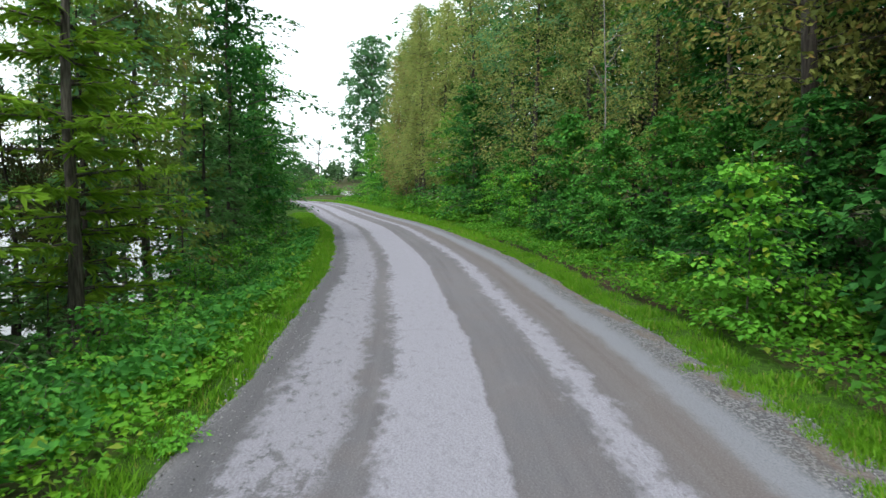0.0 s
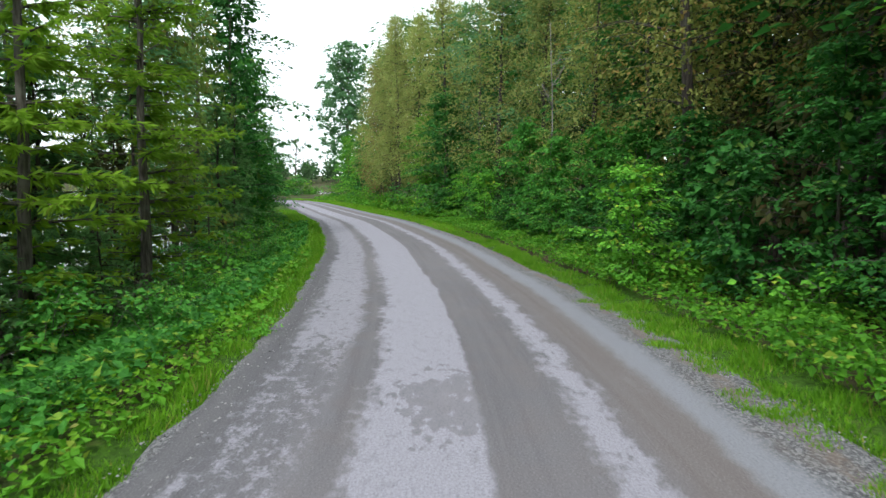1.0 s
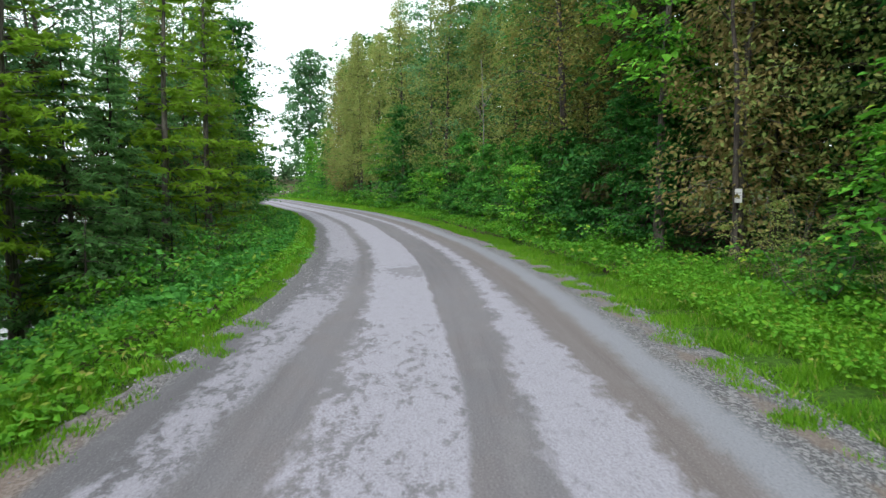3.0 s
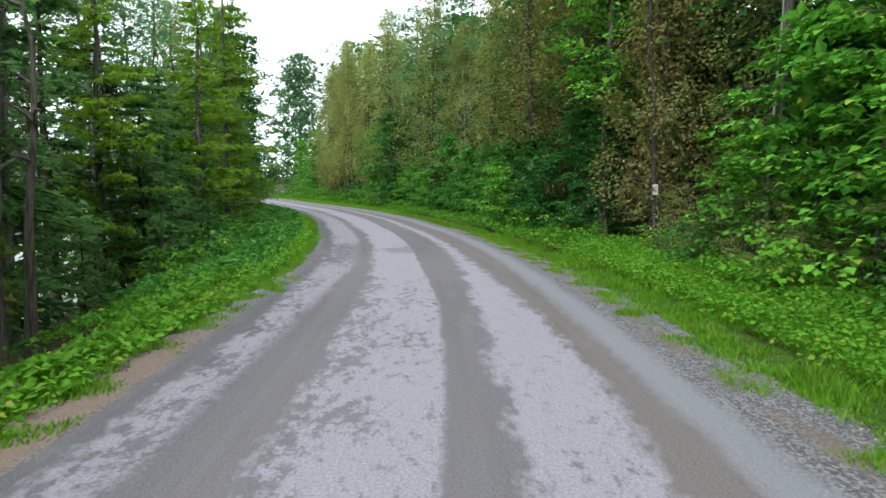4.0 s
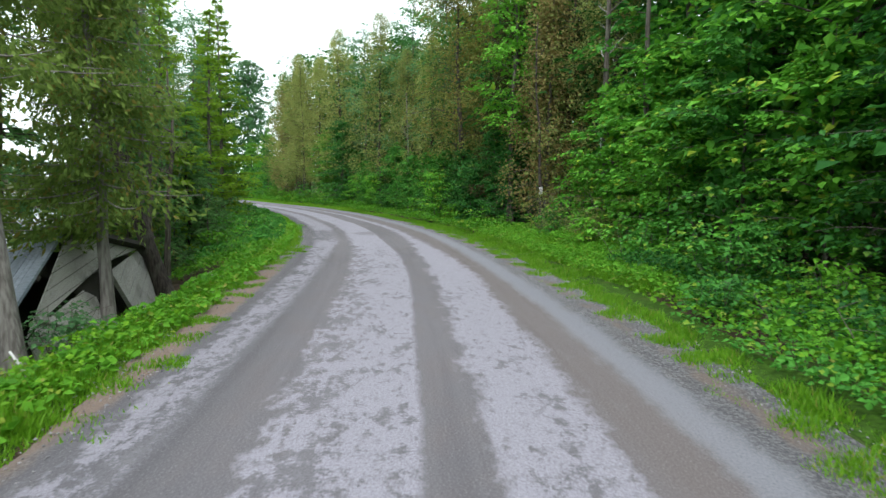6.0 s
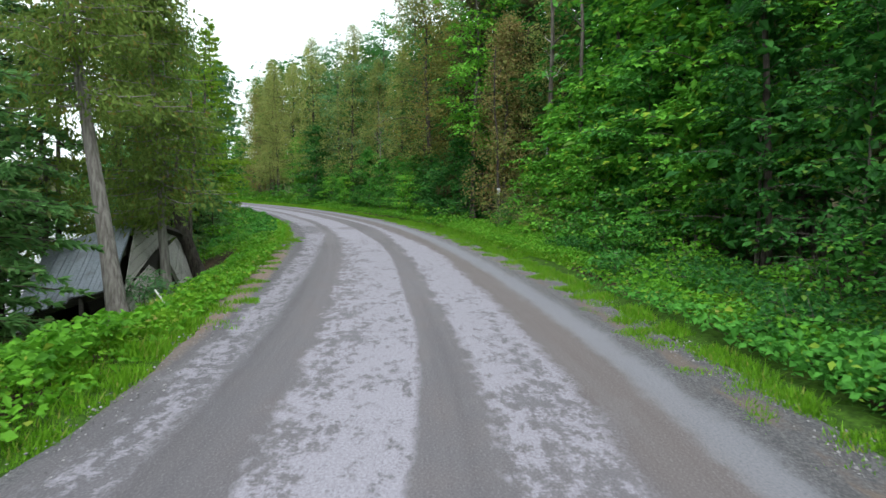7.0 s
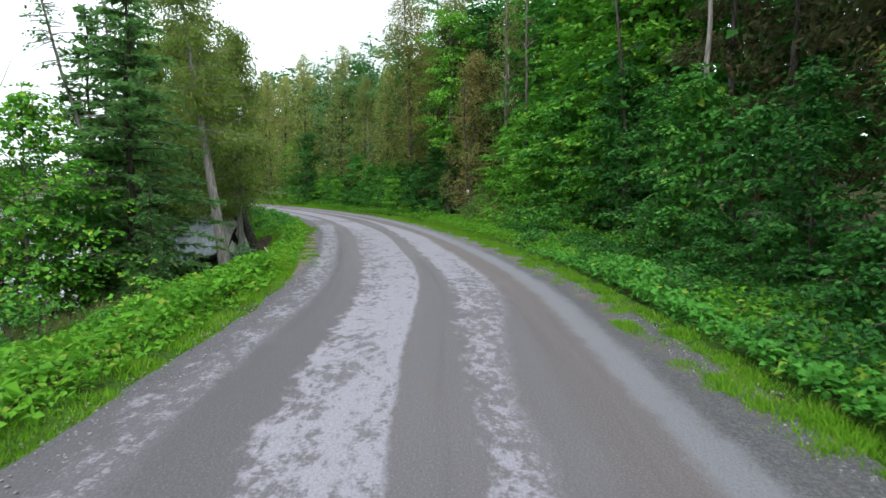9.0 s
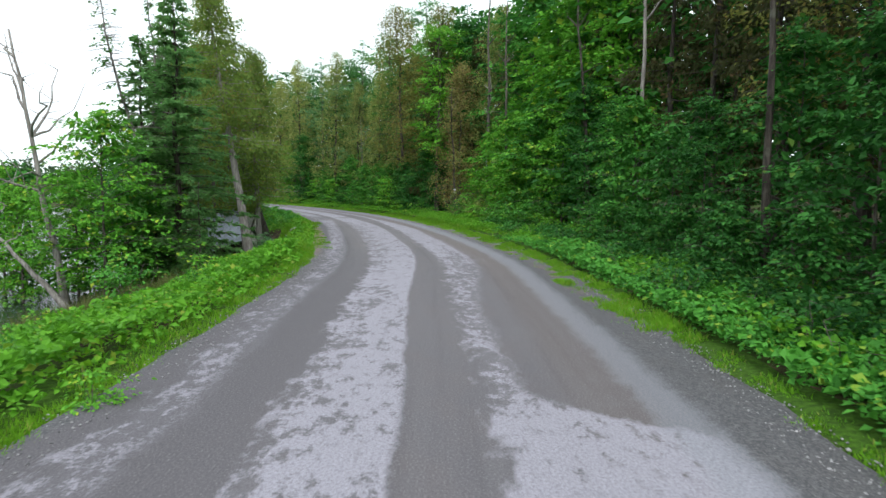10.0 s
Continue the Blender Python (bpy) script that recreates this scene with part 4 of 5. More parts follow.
LABELS = {"maple": ("broad-leaved maple tree with a full green crown", "tree"), "tall": ("tall slender poplar tree with a high green crown", "tree"),
          "farpoplar": ("very tall poplar with a dense bluish-green crown", "tree"), "airy": ("tall poplar with thin see-through crown", "tree"), "olive": ("old cedar with a dense olive-brown hanging crown", "tree"),
          "frontmaple": ("young maple leafy down to the ground at the wood's edge", "tree"), "back": ("leafy tree deep in the wood, leaves darkened for shade", "tree"),
          "sapling": ("maple sapling with layered bright green leaves", "sapling"), "spruce": ("dark green spruce with drooping boughs", "tree"),
          "youngspruce": ("young green spruce under the taller trees", "tree"), "spire": ("thin spruce with short ragged boughs", "tree"), "browncedar": ("old cedar with a dense brownish hanging crown", "tree"), "rustcedar": ("cedar with rust-brown dying foliage", "tree"),
          "pine": ("yellow-green pine with soft needle boughs", "tree"), "cedar": ("olive-brown cedar with hanging fans of foliage", "tree"),
          "finespruce": ("broad spruce with layered green boughs on the bank", "tree"),
          "paleshrub": ("pale greyish-green shrub against the shed gable", "shrub"),
          "deadspruce": ("half-dead grey spruce with bare twigs on the shore", "tree"),
          "shadesapling": ("maple sapling with deep green leaves darkened for shade", "sapling"), "thicket": ("leafy green shrub crowding the narrow verge", "shrub"), "shoremaple": ("young green maple on the lake shore", "tree"),
          "shadedcedar": ("brownish cedar, its leaf colour darkened for deep shade", "tree"), "olivebush": ("olive-brown shrub with fine leaves by the verge", "shrub"),
          "bush": ("low leafy green shrub on the verge", "shrub")}
for kind, protos in KINDS.items():
    for ob in protos:
        tagged(ob, LABELS[kind][0], LABELS[kind][1], "roadside " + LABELS[kind][1] + "s")
USED = set()


def plant(kind, which, x, y, turn=0.0, scale=1.0, tall=1.0, lean=(0.0, 0.0)):
    src = KINDS[kind][which % len(KINDS[kind])]
    z = max(float(land(x, y)[0]), LAKE_Z - 0.3)
    m = pose(x, y, z, lean[0], lean[1], turn)
    if src.name not in USED:
        USED.add(src.name)
        src.matrix_basis = m
        ob = src
    else:
        ob = copy_thing(src, m)
    ob.scale = (scale, scale, scale * tall)
    return ob


pick = random.Random(5)


def tree_row(kinds, y_lo, y_hi, step, d_lo, d_hi, s_lo=0.85, s_hi=1.15):
    y = y_lo
    while y < y_hi:
        x0, y0 = spot(y + pick.uniform(-0.3, 0.3) * step, pick.uniform(d_lo, d_hi))
        plant(pick.choice(kinds), pick.randrange(9), x0, y0, pick.uniform(0, 360), pick.uniform(s_lo, s_hi))
        y += step * pick.uniform(0.75, 1.25)


# ---- the wood on the right ----
# old cedars, tall maples and named young trees
for kind, which, x, y, sc in [
        ("browncedar", 0, 7.6, 13.8, 1.0), ("olive", 0, 9.6, 17.8, 0.9), ("shadedcedar", 0, 9.0, 8.4, 1.1), ("browncedar", 0, 10.0, 10.4, 0.95), ("rustcedar", 0, 8.6, 2.1, 1.05), ("olive", 0, 10.6, -0.4, 0.9),
        ("olive", 1, 7.6, 24.6, 0.74), ("tall", 1, 8.6, 20.4, 0.8), ("tall", 0, 11.5, 19.0, 1.05), ("tall", 2, 10.5, 31.0, 1.0), ("olive", 0, 6.6, 31.4, 0.85), ("olive", 1, 5.0, 37.2, 0.98), ("tall", 0, 7.6, 34.0, 0.98), ("tall", 0, 9.0, 27.0, 0.96),
        ("frontmaple", 1, 2.0, 43.8, 1.05), ("olive", 1, 2.4, 50.5, 1.05), ("tall", 0, 4.6, 44.0, 0.95), ("olive", 0, 0.2, 58, 1.1), ("tall", 0, 2.6, 62.0, 0.95), ("olive", 1, -2.2, 66, 1.05), ("maple", 2, 0.8, 54.5, 0.7), ("rustcedar", 0, -4.0, 72, 1.5),
        ("tall", 2, 7.8, 5.0, 0.85), ("maple", 1, 11.0, 6.0, 1.0), ("maple", 1, 12.2, 12.5, 1.0), ("maple", 1, 11.5, 21.0, 1.0),
        ("frontmaple", 1, 7.7, 7.4, 0.6), ("frontmaple", 1, 7.9, 5.2, 0.55), ("sapling", 1, 5.1, 11.1, 0.76), ("shadesapling", 0, 6.9, 9.6, 1.1), ("frontmaple", 1, 7.4, 13.2, 0.52), ("frontmaple", 0, 6.9, 16.4, 0.58),
        ("frontmaple", 0, 6.6, 19.6, 0.6), ("frontmaple", 0, 5.8, 23.2, 0.6), ("frontmaple", 0, 5.3, 27.6, 0.72), ("sapling", 1, 3.8, 33.2, 0.8), ("frontmaple", 0, 3.8, 36.0, 0.6),
        ("frontmaple", 2, 8.2, -6.0, 0.85), ("sapling", 1, 7.6, -4.4, 0.8), ("sapling", 1, 7.0, -11.2, 0.85), ("sapling", 1, 7.9, -9.6, 1.1), ("frontmaple", 2, 8.6, -8.4, 1.0),
        ("maple", 0, 10.8, -5.6, 1.05), ("maple", 2, 9.8, -10.8, 1.0), ("maple", 2, 9.2, -14.8, 1.0), ("maple", 2, 9.2, -18.6, 0.95), ("shadedcedar", 0, 8.6, -23.0, 1.0),
        ("frontmaple", 0, 7.6, -13.4, 0.85), ("frontmaple", 2, 7.3, -16.4, 0.75), ("frontmaple", 1, 6.9, -19.2, 0.75), ("frontmaple", 1, 6.2, -22.6, 0.62), ("frontmaple", 0, 4.4, -26.5, 0.66),
        ("sapling", 3, 4.2, -28.8, 0.9), ("frontmaple", 1, 3.3, -31.2, 0.5), ("frontmaple", 1, 2.7, -34.6, 0.6), ("frontmaple", 1, 1.4, -37.4, 0.55), ("frontmaple", 1, 0.3, -40.6, 0.6), ("frontmaple", 1, -0.9, -43.8, 0.6),
        ("shadedcedar", 0, 7.6, -26.4, 1.0), ("shadedcedar", 0, 6.8, -30.0, 0.95), ("browncedar", 0, 5.9, -33.4, 0.9), ("shadedcedar", 0, 4.9, -35.6, 1.0), ("browncedar", 0, 3.6, -39.6, 0.85), ("shadedcedar", 0, 2.4, -41.8, 1.0), ("maple", 1, 1.0, -46.6, 0.95),
        ("maple", 1, 8.2, 42, 1.1), ("tall", 0, 4.5, 56, 0.95), ("tall", 0, 1.4, 70, 1.0), ("tall", 0, -2.4, 79, 1.0), ("spruce", 1, 11.8, 2, 1.0), ("spruce", 1, 10.6, 27.5, 1.1)]:
    plant(kind, which, x, y, pick.uniform(0, 360), sc)
tree_row(["shadesapling", "shadesapling", "sapling"], 12, 46, 2.6, 6.2, 7.0, 0.6, 0.9)
tree_row(["sapling", "bush"], -12, 0, 3.0, 7.4, 8.2, 0.5, 0.8)
tree_row(["sapling", "bush"], -30, -12, 4.2, 6.1, 6.7, 0.4, 0.65)
tree_row(["shadesapling"], -46, -26, 2.3, 5.5, 6.3, 0.45, 0.75)
tree_row(["bush"], -22, 46, 3.4, 5.6, 6.6, 0.6, 1.0)
for x, y, sc in [(8.3, -0.7, 0.8), (8.4, -3.3, 0.9), (7.3, -2.6, 0.7), (6.9, -5.2, 0.62), (7.2, -7.0, 0.75), (6.9, -8.8, 0.6), (6.4, -4.2, 0.42), (6.5, -6.3, 0.45), (6.7, -1.6, 0.5), (6.3, -8.0, 0.4)]:
    plant("olivebush", 0, x, y, x * 90 + y * 40, sc)
# Darkened cedars added behind the front trees as the wood's shaded depth.
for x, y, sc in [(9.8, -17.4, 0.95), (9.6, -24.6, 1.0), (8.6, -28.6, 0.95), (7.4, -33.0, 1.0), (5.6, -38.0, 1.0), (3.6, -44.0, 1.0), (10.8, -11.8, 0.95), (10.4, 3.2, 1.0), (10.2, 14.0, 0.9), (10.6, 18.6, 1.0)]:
    plant("shadedcedar", 0, x, y, x * 70 + y * 31, sc)
tree_row(["thicket"], -47, -24, 0.9, 4.5, 5.0, 0.5, 0.85)
tree_row(["thicket"], -24, -15, 1.5, 4.9, 5.6, 0.6, 0.9)
plant("bush", 2, -2.75, 6.5, 40, 0.34)
plant("bush", 2, -9.25, -37.9, 90, 0.36)
tree_row(["back"], -50, 70, 3.2, 11.5, 13.5, 0.75, 0.95)
tree_row(["back"], -50, 70, 4.0, 15, 17.5)
tree_row(["olive", "maple", "frontmaple"], 60, 84, 4.5, 6.5, 9.0, 0.95, 1.2)
tree_row(["bush"], 46, 80, 2.6, 5.6, 7.0, 1.0, 1.6)
tree_row(["back", "tall"], 60, 90, 5, 10, 14, 0.9, 1.1)
plant("farpoplar", 0, -12.2, 116, 30, 1.3, 0.8)
plant("maple", 2, -11.0, 104, 30, 0.85)
plant("maple", 2, -7.6, 98, 80, 0.95)
plant("frontmaple", 2, -8.6, 92, 10, 1.0)
for i in range(7):
    plant("bush", i, -13.5 + i * 1.3, 106 - i * 3.2, i * 70, 1.8)

# ---- the lake side ----
for kind, which, x, y, sc in [
        ("maple", 1, -8.9, 28.3, 0.85), ("spire", 1, -9.5, 30.5, 0.95), ("pine", 0, -6.9, 12.4, 0.95), ("pine", 1, -7.0, 7.4, 0.95), ("spruce", 1, -8.8, 16.5, 0.62), ("cedar", 0, -8.6, 19.4, 0.95),
        ("cedar", 1, -9.5, 24.0, 0.95), ("spruce", 0, -9.2, 9.9, 0.75), ("spruce", 2, -7.9, 22.6, 0.8), ("spruce", 2, -8.4, 26.0, 0.8), ("frontmaple", 0, -9.2, 33.0, 0.8), ("spruce", 2, -9.2, 3.2, 0.8),
        ("pine", 0, -7.9, 0.2, 0.8), ("spruce", 1, -8.6, -3.4, 0.7), ("spruce", 0, -7.7, -5.4, 0.85), ("cedar", 0, -8.4, -7.6, 0.9), ("finespruce", 0, -9.55, -19.7, 0.97), ("spruce", 0, -10.5, -18.6, 0.8), ("finespruce", 0, -7.0, 0.9, 0.62), ("finespruce", 0, -7.6, 4.8, 0.7), ("finespruce", 0, -8.0, 9.6, 0.7), ("youngspruce", 1, -8.7, -20.0, 0.7), ("youngspruce", 0, -10.2, -20.4, 0.9), ("youngspruce", 0, -8.8, -21.8, 0.8),
        ("cedar", 0, -9.8, -11.6, 0.8), ("spruce", 0, -10.6, -12.6, 0.9), ("spruce", 1, -10.2, 4.8, 0.6), ("airy", 0, -9.4, 5.6, 0.72), ("airy", 0, -9.2, 18.2, 0.75), ("airy", 0, -10, 12.2, 0.7), ("deadspruce", 0, -8.4, 1.6, 1.1), ("spruce", 1, -8.9, -0.2, 0.8), ("airy", 0, -10.2, 2.6, 0.66), ("deadspruce", 0, -7.4, -5.6, 1.05),
        ("spruce", 1, -10.3, -8.2, 0.8), ("maple", 0, -10.2, 37.0, 0.8), ("spruce", 0, -11.2, 42.0, 0.95), ("frontmaple", 1, -11.6, 46, 0.85), ("olive", 0, -10.8, 20.5, 0.85), ("spruce", 1, -10.6, 17.6, 0.6)]:
    plant(kind, which, x, y, pick.uniform(0, 360), sc)
tree_row(["bush"], -1, 38, 2.2, -6.6, -5.6, 0.7, 1.1)
tree_row(["youngspruce"], -6, 40, 2.0, -7.8, -6.5, 0.6, 1.15)
tree_row(["youngspruce"], 3, 20, 1.4, -9.4, -8.2, 0.8, 1.3)
tree_row(["airy"], 8, 44, 11, -12.4, -10.8, 0.6, 0.8)
tree_row(["bush"], -46, -20, 3.0, -7.5, -6.0, 0.5, 0.8)
tree_row(["frontmaple", "spruce", "cedar"], 50, 96, 4.0, -9.5, -7.0, 0.65, 0.9)
tree_row(["back"], 50, 100, 7, -14, -11, 0.45, 0.6)
tree_row(["bush"], -6, 30, 1.6, -5.5, -4.6, 0.35, 0.62)
tree_row(["bush"], -45, -25, 2.4, -5.6, -4.7, 0.32, 0.55)
# Darkened cedars added as fill for the shade under the lake-side spruces.
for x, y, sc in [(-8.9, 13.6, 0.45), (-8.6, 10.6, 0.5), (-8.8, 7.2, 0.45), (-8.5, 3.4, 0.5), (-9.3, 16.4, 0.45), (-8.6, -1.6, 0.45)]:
    plant("shadedcedar", 0, x, y, x * 40 + y * 77, sc)
# beyond the far bend
plant("spruce", 1, -27.8, 126, 10, 1.0)
plant("spire", 1, -31, 127, 10, 0.9)
for i in range(12):
    plant("bush", i, -42 + i * 2.0, 125 + pick.uniform(-1, 2), i * 50, 2.4)
# shore trees
plant("paleshrub", 0, -6.6, -15.9, 0, 1.0)
plant("paleshrub", 0, -6.35, -15.1, 90, 0.7)
plant("deadspruce", 0, -9.95, -18.4, 20, 1.05, lean=(0, -10))
plant("deadspruce", 0, -10.5, -17.5, 130, 1.05)
plant("shoremaple", 0, -11.5, -22.4, 20, 1.05)
plant("sapling", 0, -11.0, -21.0, 60, 1.0)
plant("shoremaple", 0, -12.6, -20.6, 200, 0.8)
plant("spruce", 1, -10.4, -13.8, 70, 0.75)
plant("shoremaple", 0, -14.2, -20.6, 140, 0.72)
plant("shoremaple", 0, -15.4, -18.0, 40, 0.85)
plant("sapling", 0, -12.6, -18.6, 40, 1.0)
plant("sapling", 3, -15.0, -17.5, 10, 1.1)


# ---- far shore woods ----
def far_woods():
    rng = np.random.default_rng(77)
    lv = Leaves(78)
    for i in range(520):
        if i < 330:
            x, y = rng.uniform(-330, -262), rng.uniform(-420, 520)
        else:
            x, y = rng.uniform(-300, 60), rng.uniform(500, 560)
        z0 = float(land(x, y)[0])
        hh = rng.uniform(9, 17)
        n = 46
        p = rng.normal(0, 1, (n, 3)) * [2.2, 2.2, hh * 0.26] + [x, y, z0 + hh * 0.5]
        lv.add(p, rng.normal(0, 1, (n, 3)), rng.normal(0, 1, (n, 3)) + [0, 0, 0.7], rng.uniform(2.0, 3.6, n), rng.uniform(1.6, 2.6, n))
    tagged(new("far_woods", lv.mesh("far_woods", FAR_LEAF)), "hazy green woods along the far lake shore", "woods", kind="stuff")


far_woods()


def deep_wood():
    """Leaf masses far inside the wood on the right, which close it off."""
    rng = np.random.default_rng(79)
    lv = Leaves(80)
    for i in range(330):
        y = -90 + i * 0.75 + rng.uniform(-1, 1)
        x = rng.uniform(38, 62) - max(0, (y - 60)) * 0.3
        z0 = float(land(x, y)[0])
        hh = rng.uniform(13, 20)
        n = 34
        q = rng.normal(0, 1, (n, 3)) * [2.2, 2.2, hh * 0.3] + [x, y, z0 + hh * 0.45]
        lv.add(q, rng.normal(0, 1, (n, 3)), rng.normal(0, 1, (n, 3)) + [0, 0, 0.7], rng.uniform(1.2, 2.4, n), rng.uniform(0.9, 1.7, n))
    tagged(new("deep_woods", lv.mesh("deep_woods", LEAF_DEEP_SHADED)), "mass of trees deep in the wood, leaves darkened for shade", "woods", kind="stuff")


deep_wood()


# ---- dead and leaning trunks ----
def bare_tree(name, base, top, r0, seed, mat, limbs, label, reach=1.4, sides=9, from_f=0.4):
    rng = np.random.default_rng(seed)
    root = new(name)
    tb = Tubes()
    tr = bent_path(rng, (0, 0, -0.3), np.array(top), 12, 0.05)
    tb.add(tr, r0, r0 * 0.25, sides, 0.5)
    part("trunk", tb.mesh("trunk", mat), mat, root)
    for i in range(limbs):
        tl = Tubes()
        f = rng.uniform(from_f, 0.98)
        a = tr[int(f * 11)]
        az = rng.uniform(0, 6.28)
        e = a + np.array([math.cos(az), math.sin(az), rng.uniform(0.2, 1.2)]) * reach * rng.uniform(0.4, 1.0)
        p = bent_path(rng, a, e, 6, 0.07 * reach)
        tl.add(p, r0 * 0.42, 0.012, 5)
        for q in range(3):
            b = p[rng.integers(2, 6)]
            tl.add(bent_path(rng, b, b + rng.normal(0, 0.3, 3) * reach * 0.8 + [0, 0, 0.2], 4, 0.03), r0 * 0.12, 0.005, 4)
        part("limb", tl.mesh("limb", mat), mat, root)
    root.matrix_basis = pose(*base)
    tagged(root, label, "tree")
    return root


bare_tree("dead_tree", (-12.75, -21.6, -1.7), (-0.95, 0.2, 8.7), 0.12, 301, BARK_GREY, 11, "bare grey dead tree with forked limbs on the shore", 2.0, from_f=0.45)
bare_tree("leaning_shore_trunk", (-12.4, -22.8, -1.35), (-2.9, 0.5, 3.1), 0.10, 302, BARK_GREY, 4, "leaning grey trunk reaching out over the lake", 0.8)
bare_tree("bare_tree", (-23.7, 128, -1.0), (0.3, 0, 12.5), 0.2, 303, BARK, 14, "almost leafless tree beyond the far bend", 3.5)


def trunk_with_crown(name, base, top, r0, seed, bark, leaf, crown_from, radius, leaves, label, group="roadside trees"):
    """A leaning trunk whose crown hangs from its upper part."""
    rng = np.random.default_rng(seed)
    root = new(name)
    tb, br, lv = Tubes(), Tubes(), Leaves(seed)
    tr = bent_path(rng, (0, 0, -0.4), np.array(top), 14, 0.03)
    tb.add(tr, r0, r0 * 0.2, 11, 0.55)
    for i in range(int(leaves / 70)):
        f = crown_from + (1 - crown_from) * rng.uniform(0, 1) ** 0.9
        k = min(f * 13, 12.99)
        a = tr[int(k)] + (tr[int(k) + 1] - tr[int(k)]) * (k - int(k))
        az = rng.uniform(0, 6.28)
        g = (f - crown_from) / (1 - crown_from)
        reach = radius * (1 - g) ** 0.5 * rng.uniform(0.5, 1.15) + 0.2
        o = np.array([math.cos(az), math.sin(az), 0])
        s = np.linspace(0, 1, 5)
        br.add(a + o * reach * s[:, None] + np.array([0, 0, 1.0]) * (reach * (0.2 * s * s - 0.3 * s))[:, None], 0.025, 0.005, 4)
        m = 130
        ss = rng.uniform(0.2, 1, m)
        at = a + o * reach * ss[:, None] + rng.normal(0, 0.16, (m, 3)) - np.array([0, 0, 1.0]) * (rng.uniform(0, 0.3, m) + 0.12 * reach * ss)[:, None]
        ln = rng.uniform(0.07, 0.2, m)
        lv.add(at, np.array([0, 0, -0.7]) + o * 0.55 + rng.normal(0, 0.5, (m, 3)), np.cross(o, [0, 0, 1.0]) + rng.normal(0, 0.6, (m, 3)), ln, ln * 0.36, 0.1)
    part("trunk", tb.mesh("trunk", bark), bark, root)
    tagged(part("branchwork", br.mesh("branchwork", bark), bark, root), kind="stuff")
    part("crown", lv.mesh("crown", leaf), leaf, root)
    root.matrix_basis = pose(*base)
    tagged(root, label, "tree", group)


trunk_with_crown("leaning_cedar", (-6.97, -16.5, -0.83), (-1.75, 1.6, 11.4), 0.19, 311, BARK_GREY, CEDAR, 0.43, 2.0, 8500, "leaning grey-trunked cedar in front of the collapsed shed")
trunk_with_crown("slim_cedar", (-6.45, -13.35, -0.75), (-0.35, 0.5, 9.0), 0.13, 312, BARK_GREY, CEDAR, 0.26, 1.75, 9000, "slim cedar growing against the shed gable")
trunk_with_crown("leaning_dark_cedar", (-5.85, -10.4, -0.45), (-3.0, 0.8, 9.5), 0.19, 313, BARK_DARK, CEDAR, 0.5, 1.7, 6500, "dark leaning cedar beside the shed corner")


# ---- right-hand trunks that stand clear of the leaves ----
for x, y, h, r, mat, lb in [(-7.62, -6.78, 6.2, 0.10, BARK, "dark trunk standing against the bright lake"), (-6.88, -7.14, 6.2, 0.10, BARK, "dark trunk standing against the bright lake"), (-6.56, -6.78, 6.2, 0.10, BARK, "dark trunk standing against the bright lake"), (8.1, -4.4, 9, 0.04, BARK_BIRCH, "thin pale birch stem among the leaves"), (8.0, -8.0, 13, 0.12, BARK, "straight grey trunk rising through the leaves"),
                            (8.2, -4.9, 15, 0.14, BARK, "straight grey trunk rising through the leaves"), (7.0, -19.4, 11, 0.10, BARK_DARK, "dark straight trunk at the wood's edge"), (5.6, 23.6, 9, 0.05, BARK_GREY, "thin pale stem at the wood's edge"),
                            (2.0, -34.6, 10, 0.09, BARK_DARK, "grey trunk at the wood's edge"), (7.97, 0.99, 9, 0.09, BARK_DARK, "dark trunk that carries a white notice"), (4.9, -26.1, 12, 0.10, BARK_GREY, "pale grey trunk before the dark wood"), (-9.6, 100, 9, 0.2, BARK_BIRCH, "pale leaning birch by the far road")]:
    bare_tree("tree_trunk", (x, y, float(land(x, y)[0])), (pick.uniform(-0.25, 0.25), pick.uniform(-0.2, 0.2), h), r, int(x * 100 + 4000), mat, 5, lb, 0.7, from_f=0.55)


# ---- the collapsed boat shed ----
def plank_material(name, dark, light):
    m, nt, out = material(name)
    k = Net(nt)
    co = k.coord("Object")
    own = k.node("ShaderNodeObjectInfo").outputs["Random"]
    grain = k.noise(k.stretch(co, 2.0, 30, 30), 1.5, 4.0)
    stain = k.noise(co, 1.6, 4.0)
    col = k.mix(k.ramp(grain, 0.3, 0.72), dark, light)
    col = k.mix(k.ramp(stain, 0.5, 0.75, 0, 0.6), col, (0.10, 0.10, 0.085))
    col = k.mix(k.math("MULTIPLY", own, 0.35), col, dark)
    nt.links.new(k.principled(col, 0.85, k.bump(grain, 0.5, 0.01)), out.inputs[0])
    return m


PLANK = plank_material("weathered_board", (0.30, 0.285, 0.262), (0.58, 0.565, 0.54))
TIN = plank_material("painted_roof_board", (0.16, 0.19, 0.22), (0.34, 0.38, 0.43))
# Rotten dark wood; its colour also stands for shade inside the shed.
DARKWOOD_AND_SHADE = plank_material("rotten_dark_wood_and_shade", (0.03, 0.027, 0.024), (0.08, 0.07, 0.06))


